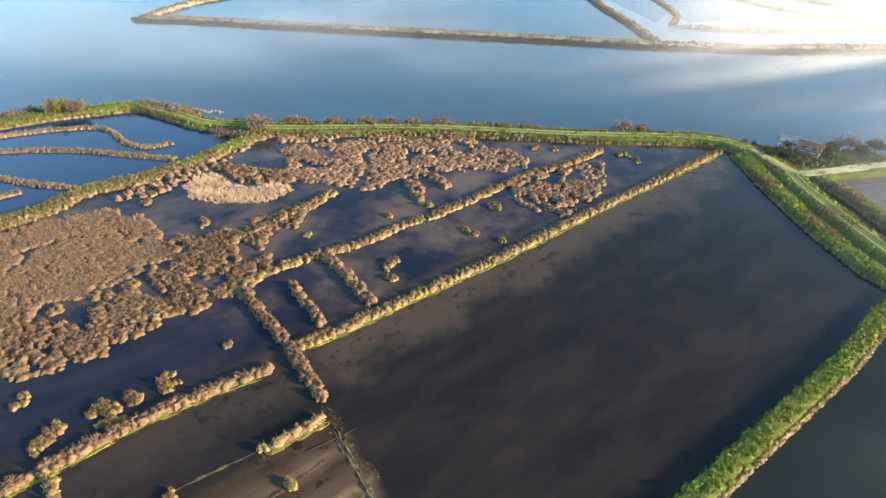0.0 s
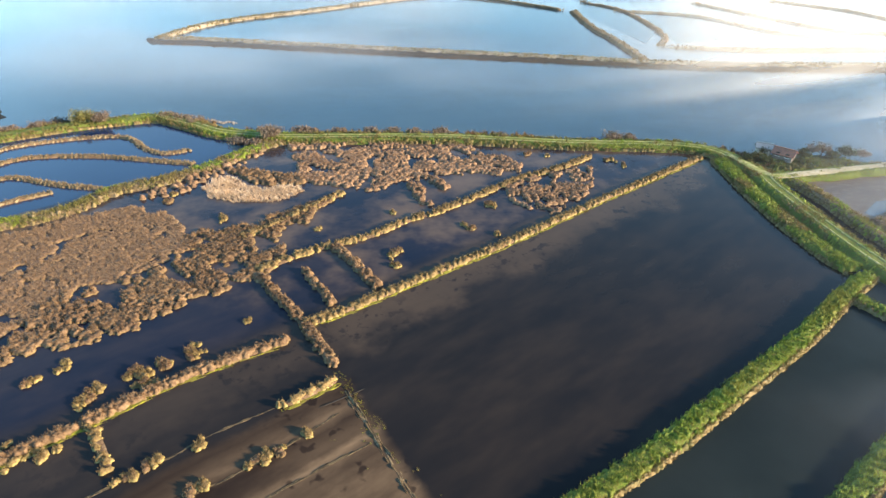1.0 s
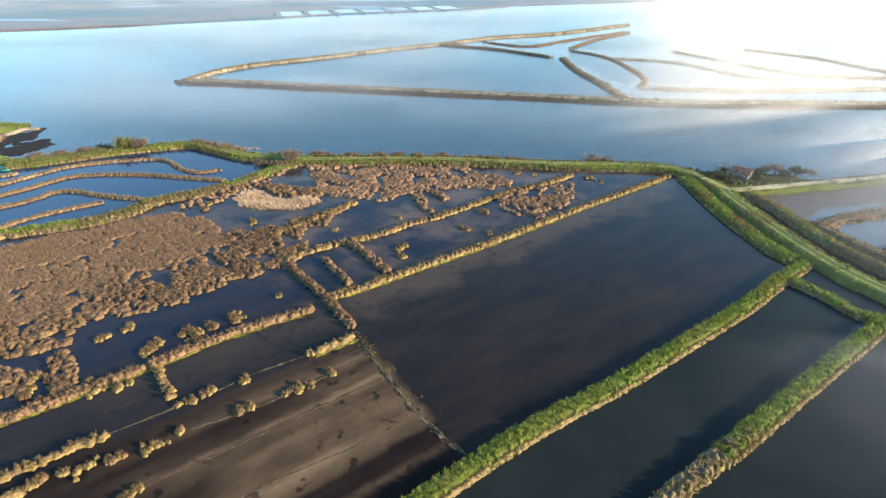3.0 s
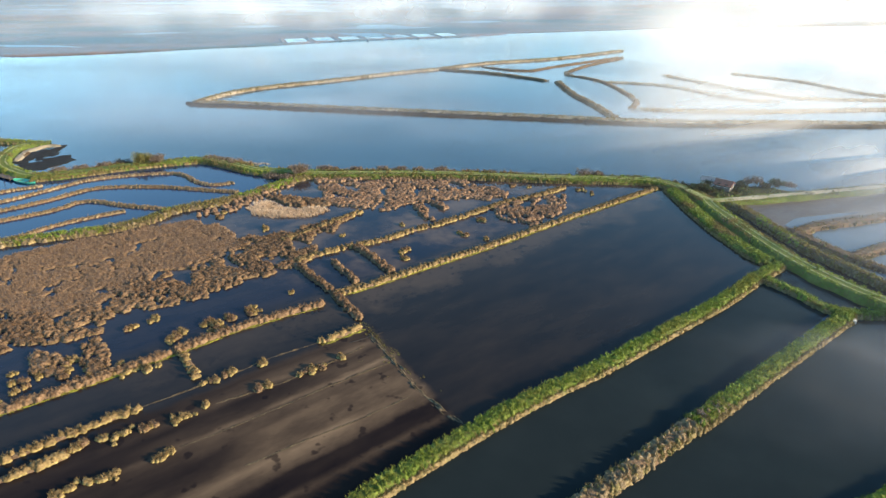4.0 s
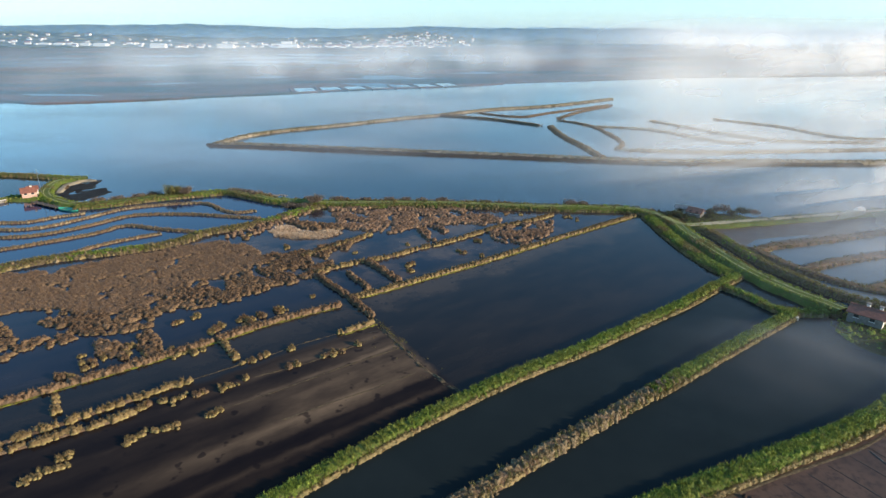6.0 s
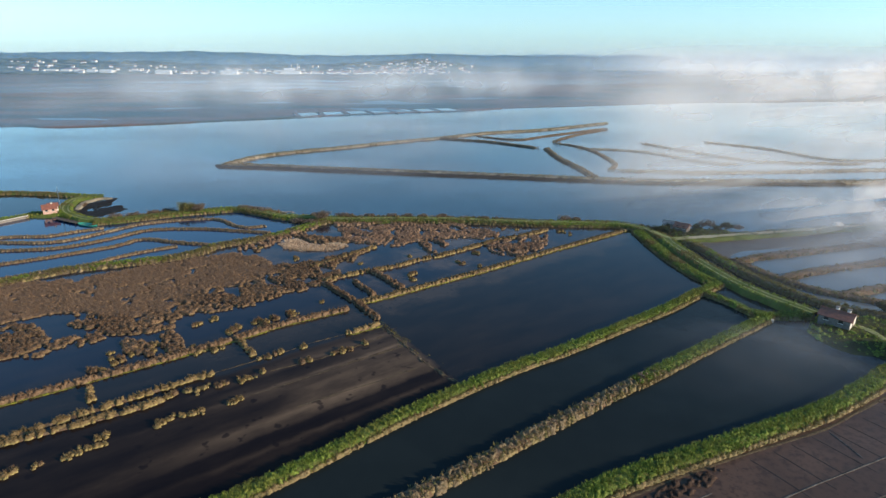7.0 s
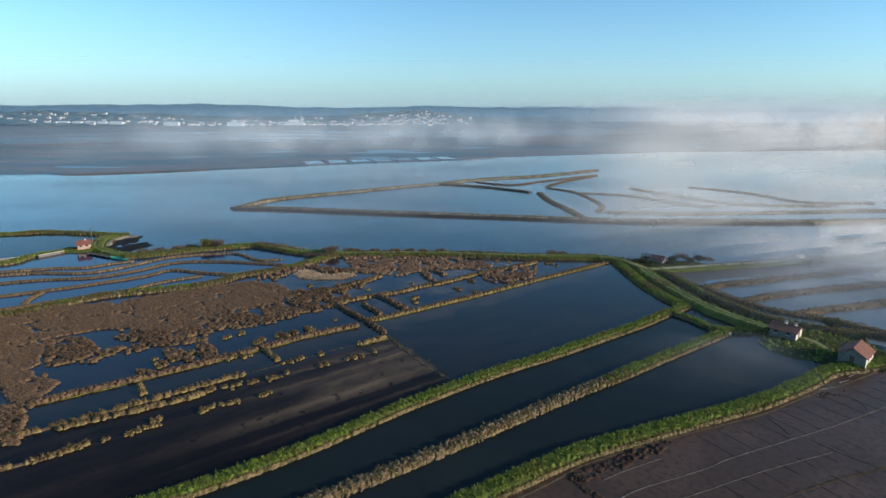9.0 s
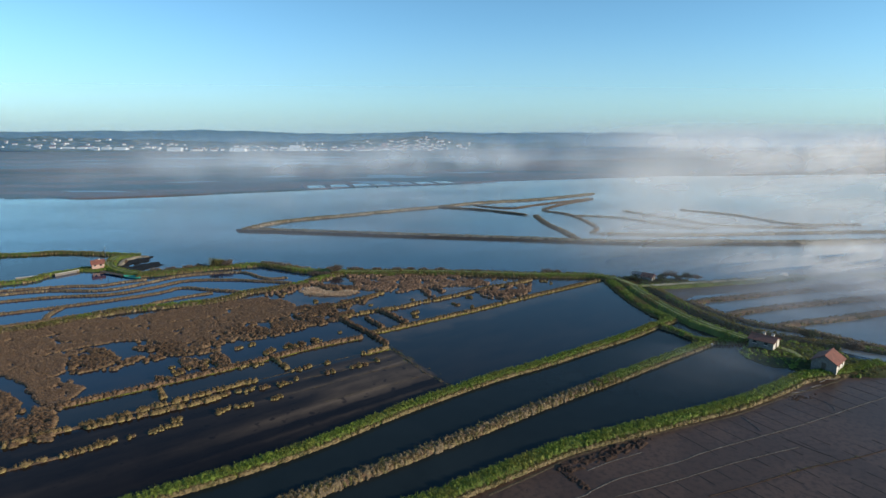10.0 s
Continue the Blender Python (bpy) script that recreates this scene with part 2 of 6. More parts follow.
RUT = ground_mat("worn_grassy_rut", (0.34, 0.32, 0.17), (0.22, 0.25, 0.08), (0.13, 0.17, 0.045), 0.7, 0.95, 0.4, 0.04)
DRY = ground_mat("dry_marsh", (0.16, 0.105, 0.065), (0.10, 0.066, 0.042), (0.20, 0.14, 0.09), 0.12, 0.95, 0.9, 0.25, 8)
SAND = ground_mat("sand_bar", (0.34, 0.28, 0.19), (0.22, 0.18, 0.12), (0.28, 0.24, 0.18), 0.2, 0.9)
FLAT = ground_mat("far_salt_flat", (0.185, 0.125, 0.112), (0.06, 0.095, 0.105), (0.10, 0.105, 0.10), 0.011, 0.9, 0.3, 0.3, 4, (0.5, 1.4, 1))
# Wet pans: the blue sheen of the sky is put into the colour.
WETFLAT = ground_mat("sky_sheen_wet_flat", (0.07, 0.15, 0.21), (0.05, 0.11, 0.17), (0.10, 0.15, 0.18), 0.02, 0.35, 0.1, 0.1, 4, (0.5, 1.4, 1))
DARKTURF = ground_mat("dark_turf", (0.032, 0.046, 0.014), (0.05, 0.062, 0.018), (0.055, 0.045, 0.022), 0.35, 0.95, 0.8, 0.15)
WOODS = ground_mat("far_woods", (0.008, 0.018, 0.012), (0.03, 0.045, 0.02), (0.19, 0.17, 0.10), 0.006, 0.95, 1.0, 8, 4)
RUSH = leaf_mat("rush_blades", (0.098, 0.055, 0.031), (0.225, 0.135, 0.076), (0.135, 0.075, 0.043), 0.12, glow=0.1, mottle=0.5, low=(0.21, 0.145, 0.066), reach=0.3)
PINKRUSH = leaf_mat("pinkish_rush_blades", (0.145, 0.082, 0.052), (0.31, 0.188, 0.121), (0.2, 0.116, 0.074), 0.1, glow=0.1, mottle=0.5, low=(0.26, 0.18, 0.105), reach=0.28)
MATRUSH = leaf_mat("matted_rush_blades", (0.15, 0.092, 0.058), (0.29, 0.186, 0.117), (0.205, 0.127, 0.08), 0.12, glow=0.1, mottle=0.4, low=(0.2, 0.14, 0.07), reach=0.2)
TANRUSH = leaf_mat("tan_rush_blades", (0.115, 0.074, 0.030), (0.265, 0.184, 0.077), (0.15, 0.098, 0.041), 0.25, glow=0.12, mottle=0.5, low=(0.38, 0.30, 0.11), reach=0.38)
FRINGE = leaf_mat("dry_reed_fringe", (0.165, 0.122, 0.056), (0.32, 0.243, 0.118), (0.15, 0.14, 0.048), 0.4, glow=0.15, mottle=0.35)
BUSH = leaf_mat("dry_bushes", (0.18, 0.135, 0.08), (0.345, 0.268, 0.163), (0.175, 0.13, 0.074), 0.2, glow=0.15, mottle=0.4)
STRAW = leaf_mat("straw_reed", (0.50, 0.37, 0.26), (0.70, 0.54, 0.39), (0.44, 0.32, 0.22), 0.2)
GRASS = leaf_mat("green_grass", (0.072, 0.138, 0.016), (0.25, 0.35, 0.052), (0.205, 0.22, 0.043), 0.09, mottle=0.3)
DARKGRASS = leaf_mat("dark_grass", (0.05, 0.08, 0.018), (0.13, 0.17, 0.035), (0.12, 0.10, 0.045), 0.15)
OLIVE = leaf_mat("olive_grass", (0.10, 0.108, 0.028), (0.20, 0.19, 0.06), (0.21, 0.155, 0.068), 0.12, mottle=0.35)
LEAF = leaf_mat("dark_leaves", (0.022, 0.04, 0.013), (0.05, 0.075, 0.022), (0.05, 0.05, 0.022), 0.4)
TWIG = leaf_mat("bare_twigs", (0.12, 0.088, 0.07), (0.21, 0.165, 0.135), (0.13, 0.105, 0.08), 0.3)
ALGA = leaf_mat("yellow_green_weed", (0.19, 0.2, 0.025), (0.33, 0.32, 0.055), (0.17, 0.135, 0.045), 0.5)
BARK = plain_mat("bark", (0.10, 0.075, 0.055), (0.16, 0.13, 0.10), 6, 0.95, 0, 0.6)
ROOF = plain_mat("terracotta_roof", (0.24, 0.09, 0.062), (0.16, 0.066, 0.05), 1.5, 0.85, 0, 0.5)
PLASTER = plain_mat("whitewashed_wall", (0.72, 0.69, 0.64), (0.58, 0.55, 0.5), 0.8, 0.9)
# Weathered grey; on the two larger sheds it also carries the walls' shade.
GREYWALL = plain_mat("weathered_and_shaded_wall", (0.20, 0.185, 0.17), (0.13, 0.12, 0.115), 2.5, 0.9)
DARKWOOD = plain_mat("dark_wood", (0.06, 0.045, 0.035), (0.10, 0.075, 0.055), 5, 0.8)
GLASS = plain_mat("dark_window", (0.02, 0.025, 0.03), (0.03, 0.035, 0.04), 1, 0.1)
WHITE = plain_mat("white_paint", (0.80, 0.79, 0.77), (0.70, 0.69, 0.67), 1.2, 0.6)
GREENP = plain_mat("green_paint", (0.04, 0.40, 0.29), (0.03, 0.30, 0.22), 2, 0.5)
RUST = plain_mat("pink_plaster", (0.55, 0.38, 0.32), (0.45, 0.28, 0.23), 1, 0.9)
METAL = plain_mat("grey_metal", (0.4, 0.4, 0.4), (0.3, 0.3, 0.3), 4, 0.4, 0.8)

# ---- builders ----
RNG = np.random.default_rng(7)


def part(name, data, material, parent=None, label="", kind=""):
    """Links a bmesh or mesh as one object, under a thing or on its own."""
    if isinstance(data, bmesh.types.BMesh):
        me = bpy.data.meshes.new(name)
        data.to_mesh(me)
        data.free()
    else:
        me = data
    if material is not None and not me.materials:
        me.materials.append(material)
    ob = new(name, me)
    if parent is not None:
        ob.parent = parent
    return tagged(ob, label, kind=kind)


def mesh_of(name, verts, faces):
    me = bpy.data.meshes.new(name)
    verts = np.asarray(verts, dtype=np.float32)
    faces = np.asarray(faces, dtype=np.int32)
    k = faces.shape[1]
    me.vertices.add(len(verts))
    me.vertices.foreach_set("co", verts.ravel())
    me.loops.add(faces.size)
    me.loops.foreach_set("vertex_index", faces.ravel())
    me.polygons.add(len(faces))
    me.polygons.foreach_set("loop_start", np.arange(0, faces.size, k, dtype=np.int32))
    me.polygons.foreach_set("loop_total", np.full(len(faces), k, dtype=np.int32))
    me.update(calc_edges=True)
    return me


def smooth(line, step=1.0):
    """A Catmull-Rom line through the plan's points, cut into even steps."""
    p = [np.array(q, float) for q in line]
    p = [2 * p[0] - p[1]] + p + [2 * p[-1] - p[-2]]
    out = []
    for i in range(1, len(p) - 2):
        n = max(2, int(np.linalg.norm(p[i + 1] - p[i]) / step))
        for k in range(n):
            u = k / n
            out.append(0.5 * (2 * p[i] + (p[i + 1] - p[i - 1]) * u + (2 * p[i - 1] - 5 * p[i] + 4 * p[i + 1] - p[i + 2]) * u * u
                              + (3 * p[i] - p[i - 1] - 3 * p[i + 1] + p[i + 2]) * u ** 3))
    out.append(p[-2])
    return np.array(out)


def frame_of(line):
    d = np.gradient(line, axis=0)
    d /= np.linalg.norm(d, axis=1)[:, None] + 1e-9
    return d, np.stack([d[:, 1], -d[:, 0]], 1)  # along, to the right


def inside(poly, pts):
    x, y = pts[:, 0], pts[:, 1]
    hit = np.zeros(len(pts), bool)
    q = np.array(poly, float)
    for (x0, y0), (x1, y1) in zip(q, np.roll(q, -1, 0)):
        cross = (y0 > y) != (y1 > y)
        hit ^= cross & (x < (x1 - x0) * (y - y0) / (y1 - y0 + 1e-12) + x0)
    return hit


def value_noise(pts, scale, seed):
    """Smooth noise from 0 to 1 over the plan."""
    g = np.random.default_rng(seed).random((64, 64))
    q = np.asarray(pts) * scale
    i = np.floor(q).astype(int)
    f = q - i
    f = f * f * (3 - 2 * f)
    a, b = i[:, 0] % 64, i[:, 1] % 64
    a1, b1 = (a + 1) % 64, (b + 1) % 64
    return (g[a, b] * (1 - f[:, 0]) + g[a1, b] * f[:, 0]) * (1 - f[:, 1]) + (g[a, b1] * (1 - f[:, 0]) + g[a1, b1] * f[:, 0]) * f[:, 1]


def fractal(pts, scale, seed):
    return 0.55 * value_noise(pts, scale, seed) + 0.3 * value_noise(pts, scale * 2.1, seed + 1) + 0.15 * value_noise(pts, scale * 4.3, seed + 2)


def sheet(name, poly, z, material, label, category="water", cell=None):
    bm = bmesh.new()
    f = bm.faces.new([bm.verts.new((x, y, z)) for x, y in poly])
    if f.normal.z < 0 or sum((b[0] - a[0]) * (b[1] + a[1]) for a, b in zip(poly, list(poly[1:]) + [poly[0]])) > 0:
        f.normal_flip()
    bmesh.ops.triangulate(bm, faces=bm.faces[:])
    return tagged(part(name, bm, material), label, category, kind="structure")


def ridge_mesh(name, line, base, top, height, rough=0.12, step=0.6, sink=0.3, seed=1, taper=0.0):
    """A bank with a rounded crest and worn, uneven sides along a line of the plan."""
    c = smooth(line, step)
    d, r = frame_of(c)
    us = np.linspace(-1, 1, 11)
    n = len(c)
    wob = 0.8 + 0.4 * value_noise(c, 0.25, seed)
    flat = top / base
    prof = np.clip((1 - np.abs(us)) / (1 - flat + 1e-6), 0, 1)
    prof = prof * prof * (3 - 2 * prof)
    verts = np.zeros((n, 11, 3))
    run = np.concatenate([[0], np.cumsum(np.linalg.norm(np.diff(c, axis=0), axis=1))])
    taper = taper or (1.2 if base < 3 else 0.0)
    end = np.clip(np.minimum(run, run[-1] - run) / taper, 0, 1) if taper else np.ones(n)
    end = end * (2 - end)
    for k, u in enumerate(us):
        half = base / 2 * (wob if abs(u) > flat else 1.0) * (0.15 + 0.85 * end)
        verts[:, k, :2] = c + r * (u * half)[:, None] if np.ndim(half) else c + r * u * half
        w = rough * (1 if abs(u) > flat else 0.25)
        verts[:, k, 2] = prof[k] * (height + sink) * end - sink + w * (value_noise(verts[:, k, :2], 1.1, seed + 3 + k) - 0.5) * 2 * min(1, prof[k] * 3)
    faces = [(i * 11 + k, i * 11 + k + 1, (i + 1) * 11 + k + 1, (i + 1) * 11 + k) for i in range(n - 1) for k in range(10)]
    me = mesh_of(name, verts.reshape(-1, 3), np.array(faces)[:, ::-1] if np.cross(np.append(d[0], 0), np.append(r[0], 0))[2] > 0 else faces)
    for p in me.polygons:
        p.use_smooth = True
    return me


def blade_tuft(seed, blades, length, spread, width, lean=0.5):
    """A tuft of bent blades: each two triangles wide at the foot and pointed."""
    g = np.random.default_rng(seed)
    v, f = [], []
    for _ in range(blades):
        a, ln = g.uniform(0, 6.283), length * g.uniform(0.6, 1.1)
        rad = spread * math.sqrt(g.random())
        foot = np.array([math.cos(a) * rad, math.sin(a) * rad, 0])
        a += g.uniform(-0.7, 0.7)
        out = np.array([math.cos(a), math.sin(a), 0]) * lean * g.uniform(0.2, 1.0)
        side = np.array([-math.sin(a), math.cos(a), 0]) * width * g.uniform(0.7, 1.2)
        mid, tip = foot + out * ln * 0.35 + (0, 0, ln * 0.6), foot + out * ln + (0, 0, ln * 0.95)
        i = len(v)
        v += [foot - side, foot + side, mid + side * 0.8, mid - side * 0.8, tip]
        f += [(i, i + 1, i + 2), (i, i + 2, i + 3), (i + 3, i + 2, i + 4)]
    return np.array(v), np.array(f)


def cushion(seed, radius, height, blades, ln, seg=10, rings=3):
    """A rush tussock: an uneven cushion that bristles with blades, each a strip of its own."""
    g = np.random.default_rng(seed)
    v, f = [(0, 0, height * g.uniform(0.9, 1.05))], []
    lobes = 1 + 0.38 * np.array([g.uniform(-1, 1) for _ in range(seg)])
    for k in range(1, rings + 1):
        t = k / rings * 1.5708
        for s in range(seg):
            a = s / seg * 6.283 + k * 0.3
            rr = radius * math.sin(t) * lobes[s] * g.uniform(0.75, 1.2)
            v.append((rr * math.cos(a), rr * math.sin(a), height * math.cos(t) * g.uniform(0.8, 1.15) - 0.1 * (k == rings)))
    for s in range(seg):
        f.append((0, 1 + s, 1 + (s + 1) % seg))
        for k in range(rings - 1):
            a, b = 1 + k * seg + s, 1 + k * seg + (s + 1) % seg
            f += [(a, a + seg, b + seg), (a, b + seg, b)]
    v = [np.array(q, float) for q in v]
    for _ in range(blades):
        t, a = g.uniform(0.1, 1.35), g.uniform(0, 6.283)
        foot = np.array([radius * 0.85 * math.sin(t) * math.cos(a), radius * 0.85 * math.sin(t) * math.sin(a), height * 0.8 * math.cos(t)])
        way = np.array([math.cos(a) * math.sin(t), math.sin(a) * math.sin(t), math.cos(t) + 0.5]) * ln * g.uniform(0.6, 1.2)
        side = np.array([-math.sin(a), math.cos(a), 0]) * 0.05
        i = len(v)
        v += [foot - side, foot + side, foot + way]
        f.append((i, i + 1, i + 2))
    return np.array(v), np.array(f)


def scatter_mesh(name, kits, pts, sizes, z=0.0, seed=0, flat=1.0):
    """Many copies of a few kits, turned and sized one by one, joined into one mesh."""
    g = np.random.default_rng(seed)
    vs, fs, off = [], [], 0
    which = g.integers(0, len(kits), len(pts))
    zs = np.broadcast_to(z, len(pts))
    for k, (kv, kf) in enumerate(kits):
        sel = np.where(which == k)[0]
        if not len(sel):
            continue
        a = g.uniform(0, 6.283, len(sel))
        s = np.asarray(sizes)[sel] if np.ndim(sizes) else np.full(len(sel), sizes)
        ca, sa = np.cos(a) * s, np.sin(a) * s
        x = ca[:, None] * kv[None, :, 0] - sa[:, None] * kv[None, :, 1] + pts[sel, 0][:, None]
        y = sa[:, None] * kv[None, :, 0] + ca[:, None] * kv[None, :, 1] + pts[sel, 1][:, None]
        h = (s * g.uniform(0.75, 1.2, len(sel)) * flat)[:, None] * kv[None, :, 2] + zs[sel][:, None]
        vs.append(np.stack([x, y, h], 2).reshape(-1, 3))
        fs.append((kf[None] + (np.arange(len(sel)) * len(kv))[:, None, None] + off).reshape(-1, 3))
        off += len(sel) * len(kv)
    return mesh_of(name, np.concatenate(vs), np.concatenate(fs))


def dome_field(c, r, h, cell=0.25, seed=0):
    """Overlapping cushions of rush grown together: their upper hull on a fine uneven grid, open where no cushion stands."""
    g = np.random.default_rng(seed)
    m = int(np.ceil(r.max() * 1.3 / cell)) + 1
    ox, oy = (a.ravel() for a in np.meshgrid(np.arange(-m, m + 1), np.arange(-m, m + 1), indexing="ij"))
    base = np.round(c / cell).astype(np.int64)
    gx, gy = base[:, 0, None] + ox, base[:, 1, None] + oy
    dx, dy = gx * cell - c[:, 0, None], gy * cell - c[:, 1, None]
    ang, ph = np.arctan2(dy, dx), g.uniform(0, 6.283, (len(c), 2))
    q = np.hypot(dx, dy) / (r[:, None] * (1 + 0.17 * np.sin(3 * ang + ph[:, :1]) + 0.11 * np.sin(5 * ang + ph[:, 1:])))
    on = q < 1
    wide = 1 << 20
    keys, inv = np.unique(((gx + wide // 2) * wide + gy + wide // 2)[on], return_inverse=True)
    top = np.zeros(len(keys))
    np.maximum.at(top, inv, (h[:, None] * (1 - q.clip(0, 1) ** 2.6) ** 0.6)[on])
    ring = np.unique(np.concatenate([keys + a * wide + b for a in (-1, 0, 1) for b in (-1, 0, 1)]))
    z = np.full(len(ring), -0.15)
    z[np.searchsorted(ring, keys)] = top * g.uniform(0.84, 1.1, len(keys)) + 0.03
    xy = np.stack([ring // wide - wide // 2, ring % wide - wide // 2], 1) * cell + g.uniform(-0.3, 0.3, (len(ring), 2)) * cell
    near = [np.searchsorted(ring, ring + k).clip(0, len(ring) - 1) for k in (wide, wide + 1, 1)]
    ok = np.logical_and.reduce([ring[n] == ring + k for n, k in zip(near, (wide, wide + 1, 1))])
    ok &= np.maximum.reduce([z] + [z[n] for n in near]) > 0
    i = np.where(ok)[0]
    a, b, d, e = i, near[0][i], near[1][i], near[2][i]
    up = z > 0.1
    return np.concatenate([xy, z[:, None]], 1), np.concatenate([np.stack([a, b, d], 1), np.stack([a, d, e], 1)]), xy[up], z[up]


def rush_mesh(name, c, r, h, cell=0.25, seed=0, blades=0.5, ln=1.0):
    """Cushions grown together, with loose blades standing out of them, in one mesh."""
    v, f, at, z = dome_field(np.asarray(c, float), np.asarray(r, float), np.asarray(h, float), cell, seed)
    g = np.random.default_rng(seed + 1)
    pick = np.where(g.random(len(at)) < blades)[0]
    vs, fs = [v], [f]
    off, which = len(v), g.integers(0, len(SPRIGS), len(pick))
    for k, (kv, kf) in enumerate(SPRIGS):
        sel = pick[which == k]
        if not len(sel):
            continue
        a, s = g.uniform(0, 6.283, len(sel)), g.uniform(0.6, 1.2, len(sel)) * ln
        ca, sa = (np.cos(a) * s)[:, None], (np.sin(a) * s)[:, None]
        p = np.stack([ca * kv[:, 0] - sa * kv[:, 1] + at[sel, 0][:, None], sa * kv[:, 0] + ca * kv[:, 1] + at[sel, 1][:, None], s[:, None] * kv[:, 2] + z[sel][:, None] - 0.05], 2)
        vs.append(p.reshape(-1, 3))
        fs.append((kf[None] + (np.arange(len(sel)) * len(kv))[:, None, None] + off).reshape(-1, 3))
        off += len(sel) * len(kv)
    return mesh_of(name, np.concatenate(vs), np.concatenate(fs))


def sprig(seed, blades, length, spread, width):
    """A few loose blades, each a single pointed strip."""
    g = np.random.default_rng(seed)
    v = []
    for _ in range(blades):
        a, rad = g.uniform(0, 6.283), spread * math.sqrt(g.random())
        foot = np.array([math.cos(a) * rad, math.sin(a) * rad, 0.0])
        side = np.array([-math.sin(a), math.cos(a), 0]) * width
        v += [foot - side, foot + side, foot + np.array([math.cos(a) * g.uniform(0.1, 0.6), math.sin(a) * g.uniform(0.1, 0.6), g.uniform(0.6, 1.0)]) * length]
    return np.array(v), np.arange(3 * blades).reshape(-1, 3)


SPRIGS = [sprig(30 + i, 6, 0.36, 0.18, 0.03) for i in range(6)]
TUFTS = [blade_tuft(20 + i, 10, 0.5, 0.34, 0.024) for i in range(5)]
REEDS = [blade_tuft(40 + i, 12, 0.8, 0.32, 0.032, 0.7) for i in range(5)]
LOW_CUSHIONS = [cushion(80 + i, 0.75, 0.42, 18, 0.4, 6, 2) for i in range(8)]
SMALL = [cushion(120 + i, 0.56, 0.4, 30, 0.52, 6, 2) for i in range(8)]


def strip_points(line, lo, hi, per_metre, seed):
    """Random points beside a line, from lo to hi metres to its right."""
    g = np.random.default_rng(seed)
    c = smooth(line, 0.5)
    d, r = frame_of(c)
    n = int(len(c) * 0.5 * per_metre)
    i = g.integers(0, len(c), n)
    u = g.uniform(lo, hi, n)
    return c[i] + r[i] * u[:, None] + d[i] * g.uniform(-0.3, 0.3, n)[:, None], np.abs(u)


def crest_height(u, base, top, height):
    t = np.clip((base / 2 - u) / (base / 2 - top / 2), 0, 1)
    return height * t * t * (3 - 2 * t)


def levee(line, base, top, height, label, green=10, reeds=6, soil=None, olive=0.0, seed=1, gap=0.0, reed_side=1, tall=1.0, reed_from=0.5, bushes=0, cell=0.3, bush=0.72):
    """A grassy dyke: the bank, its clumped green sward, and a scalloped fringe of dry reed at the water's edge on its sunny side."""
    ob = tagged(new("levee"), label, "levee", "dykes between the ponds", "structure")
    part("bank", ridge_mesh("bank", line, base, top, height, 0.16, 0.6, 0.3, seed), soil or TURF, ob)
    half = base / 2
    g = np.random.default_rng(seed + 60)

    def strip(lo, hi, per_metre, k):
        p, u = strip_points(line, lo, hi, per_metre, seed + k)
        near = p[:, 1] > -27
        return p[near], u[near]

    if green:
        p, u = strip(-half * 0.9, half * max(0.66, reed_from), 0.17 * min(green, 12) * base, 11)
        near = (u >= gap) | (value_noise(p, 0.8, 5) > 0.86)
        p, u = p[near], u[near]
        h = crest_height(u, base, top, height) + g.uniform(0.08, 0.4, len(p)) * tall * (0.5 + fractal(p, 0.3, seed + 3))
        dry = fractal(p, 0.07, seed + 9) < olive
        for name, pick, mat, lab in (("grass_clumps", ~dry, GRASS, "lumpy fresh green herbage"), ("dry_clumps", dry, OLIVE, "lumpy olive herbage")):
            if pick.sum():
                part(name, rush_mesh(name, p[pick], g.uniform(0.22, 0.5, int(pick.sum())), h[pick], cell, seed + 13, 0.4, 1.2), mat, ob, lab, "stuff")
        p, u = strip(-half * 0.92, half * max(0.72, reed_from + 0.08), 0.3 * green * base, 1)
        near = (u >= gap) | (value_noise(p, 0.8, 5) > 0.75)
        p, u = p[near], u[near]
        s = RNG.uniform(0.6, 1.3, len(p)) * (0.7 + 0.6 * fractal(p, 0.3, seed)) * tall
        z = crest_height(u, base, top, height) + 0.06
        dry = fractal(p, 0.07, seed + 9) < olive
        if (~dry).sum():
            part("grass", scatter_mesh("grass", TUFTS, p[~dry], s[~dry], z[~dry], seed), GRASS, ob, "fresh green grass", "stuff")
        if dry.sum():
            part("dry_grass", scatter_mesh("dry_grass", TUFTS, p[dry], s[dry] * 1.2, z[dry], seed), OLIVE, ob, "olive and dry grass", "stuff")
    if reeds:
        p, u = strip(*sorted((reed_side * half * (reed_from + 0.08), reed_side * half * 0.84)), 1.1 * reeds, 12)
        h = 0.55 * crest_height(u, base, top, height) + g.uniform(0.15, 0.6, len(p)) * tall
        part("reed_edge", rush_mesh("reed_edge", p, g.uniform(0.16, 0.4, len(p)), h, min(cell, 0.2), seed + 14, 0.7, 1.3), FRINGE, ob, "scalloped edge of dry tan reed", "stuff")
        p, u = strip(*sorted((reed_side * half * reed_from, reed_side * half * 0.98)), 0.45 * reeds, 2)
        part("reed_fringe", scatter_mesh("reed_fringe", REEDS, p, RNG.uniform(0.5, 0.95, len(p)) * tall, crest_height(u, base, top, height) - 0.05, seed + 3), FRINGE, ob, "dry tan reed", "stuff")
    if bushes:
        p, u = strip(-half * 0.75, half * 0.85, bushes * 0.4, 7)
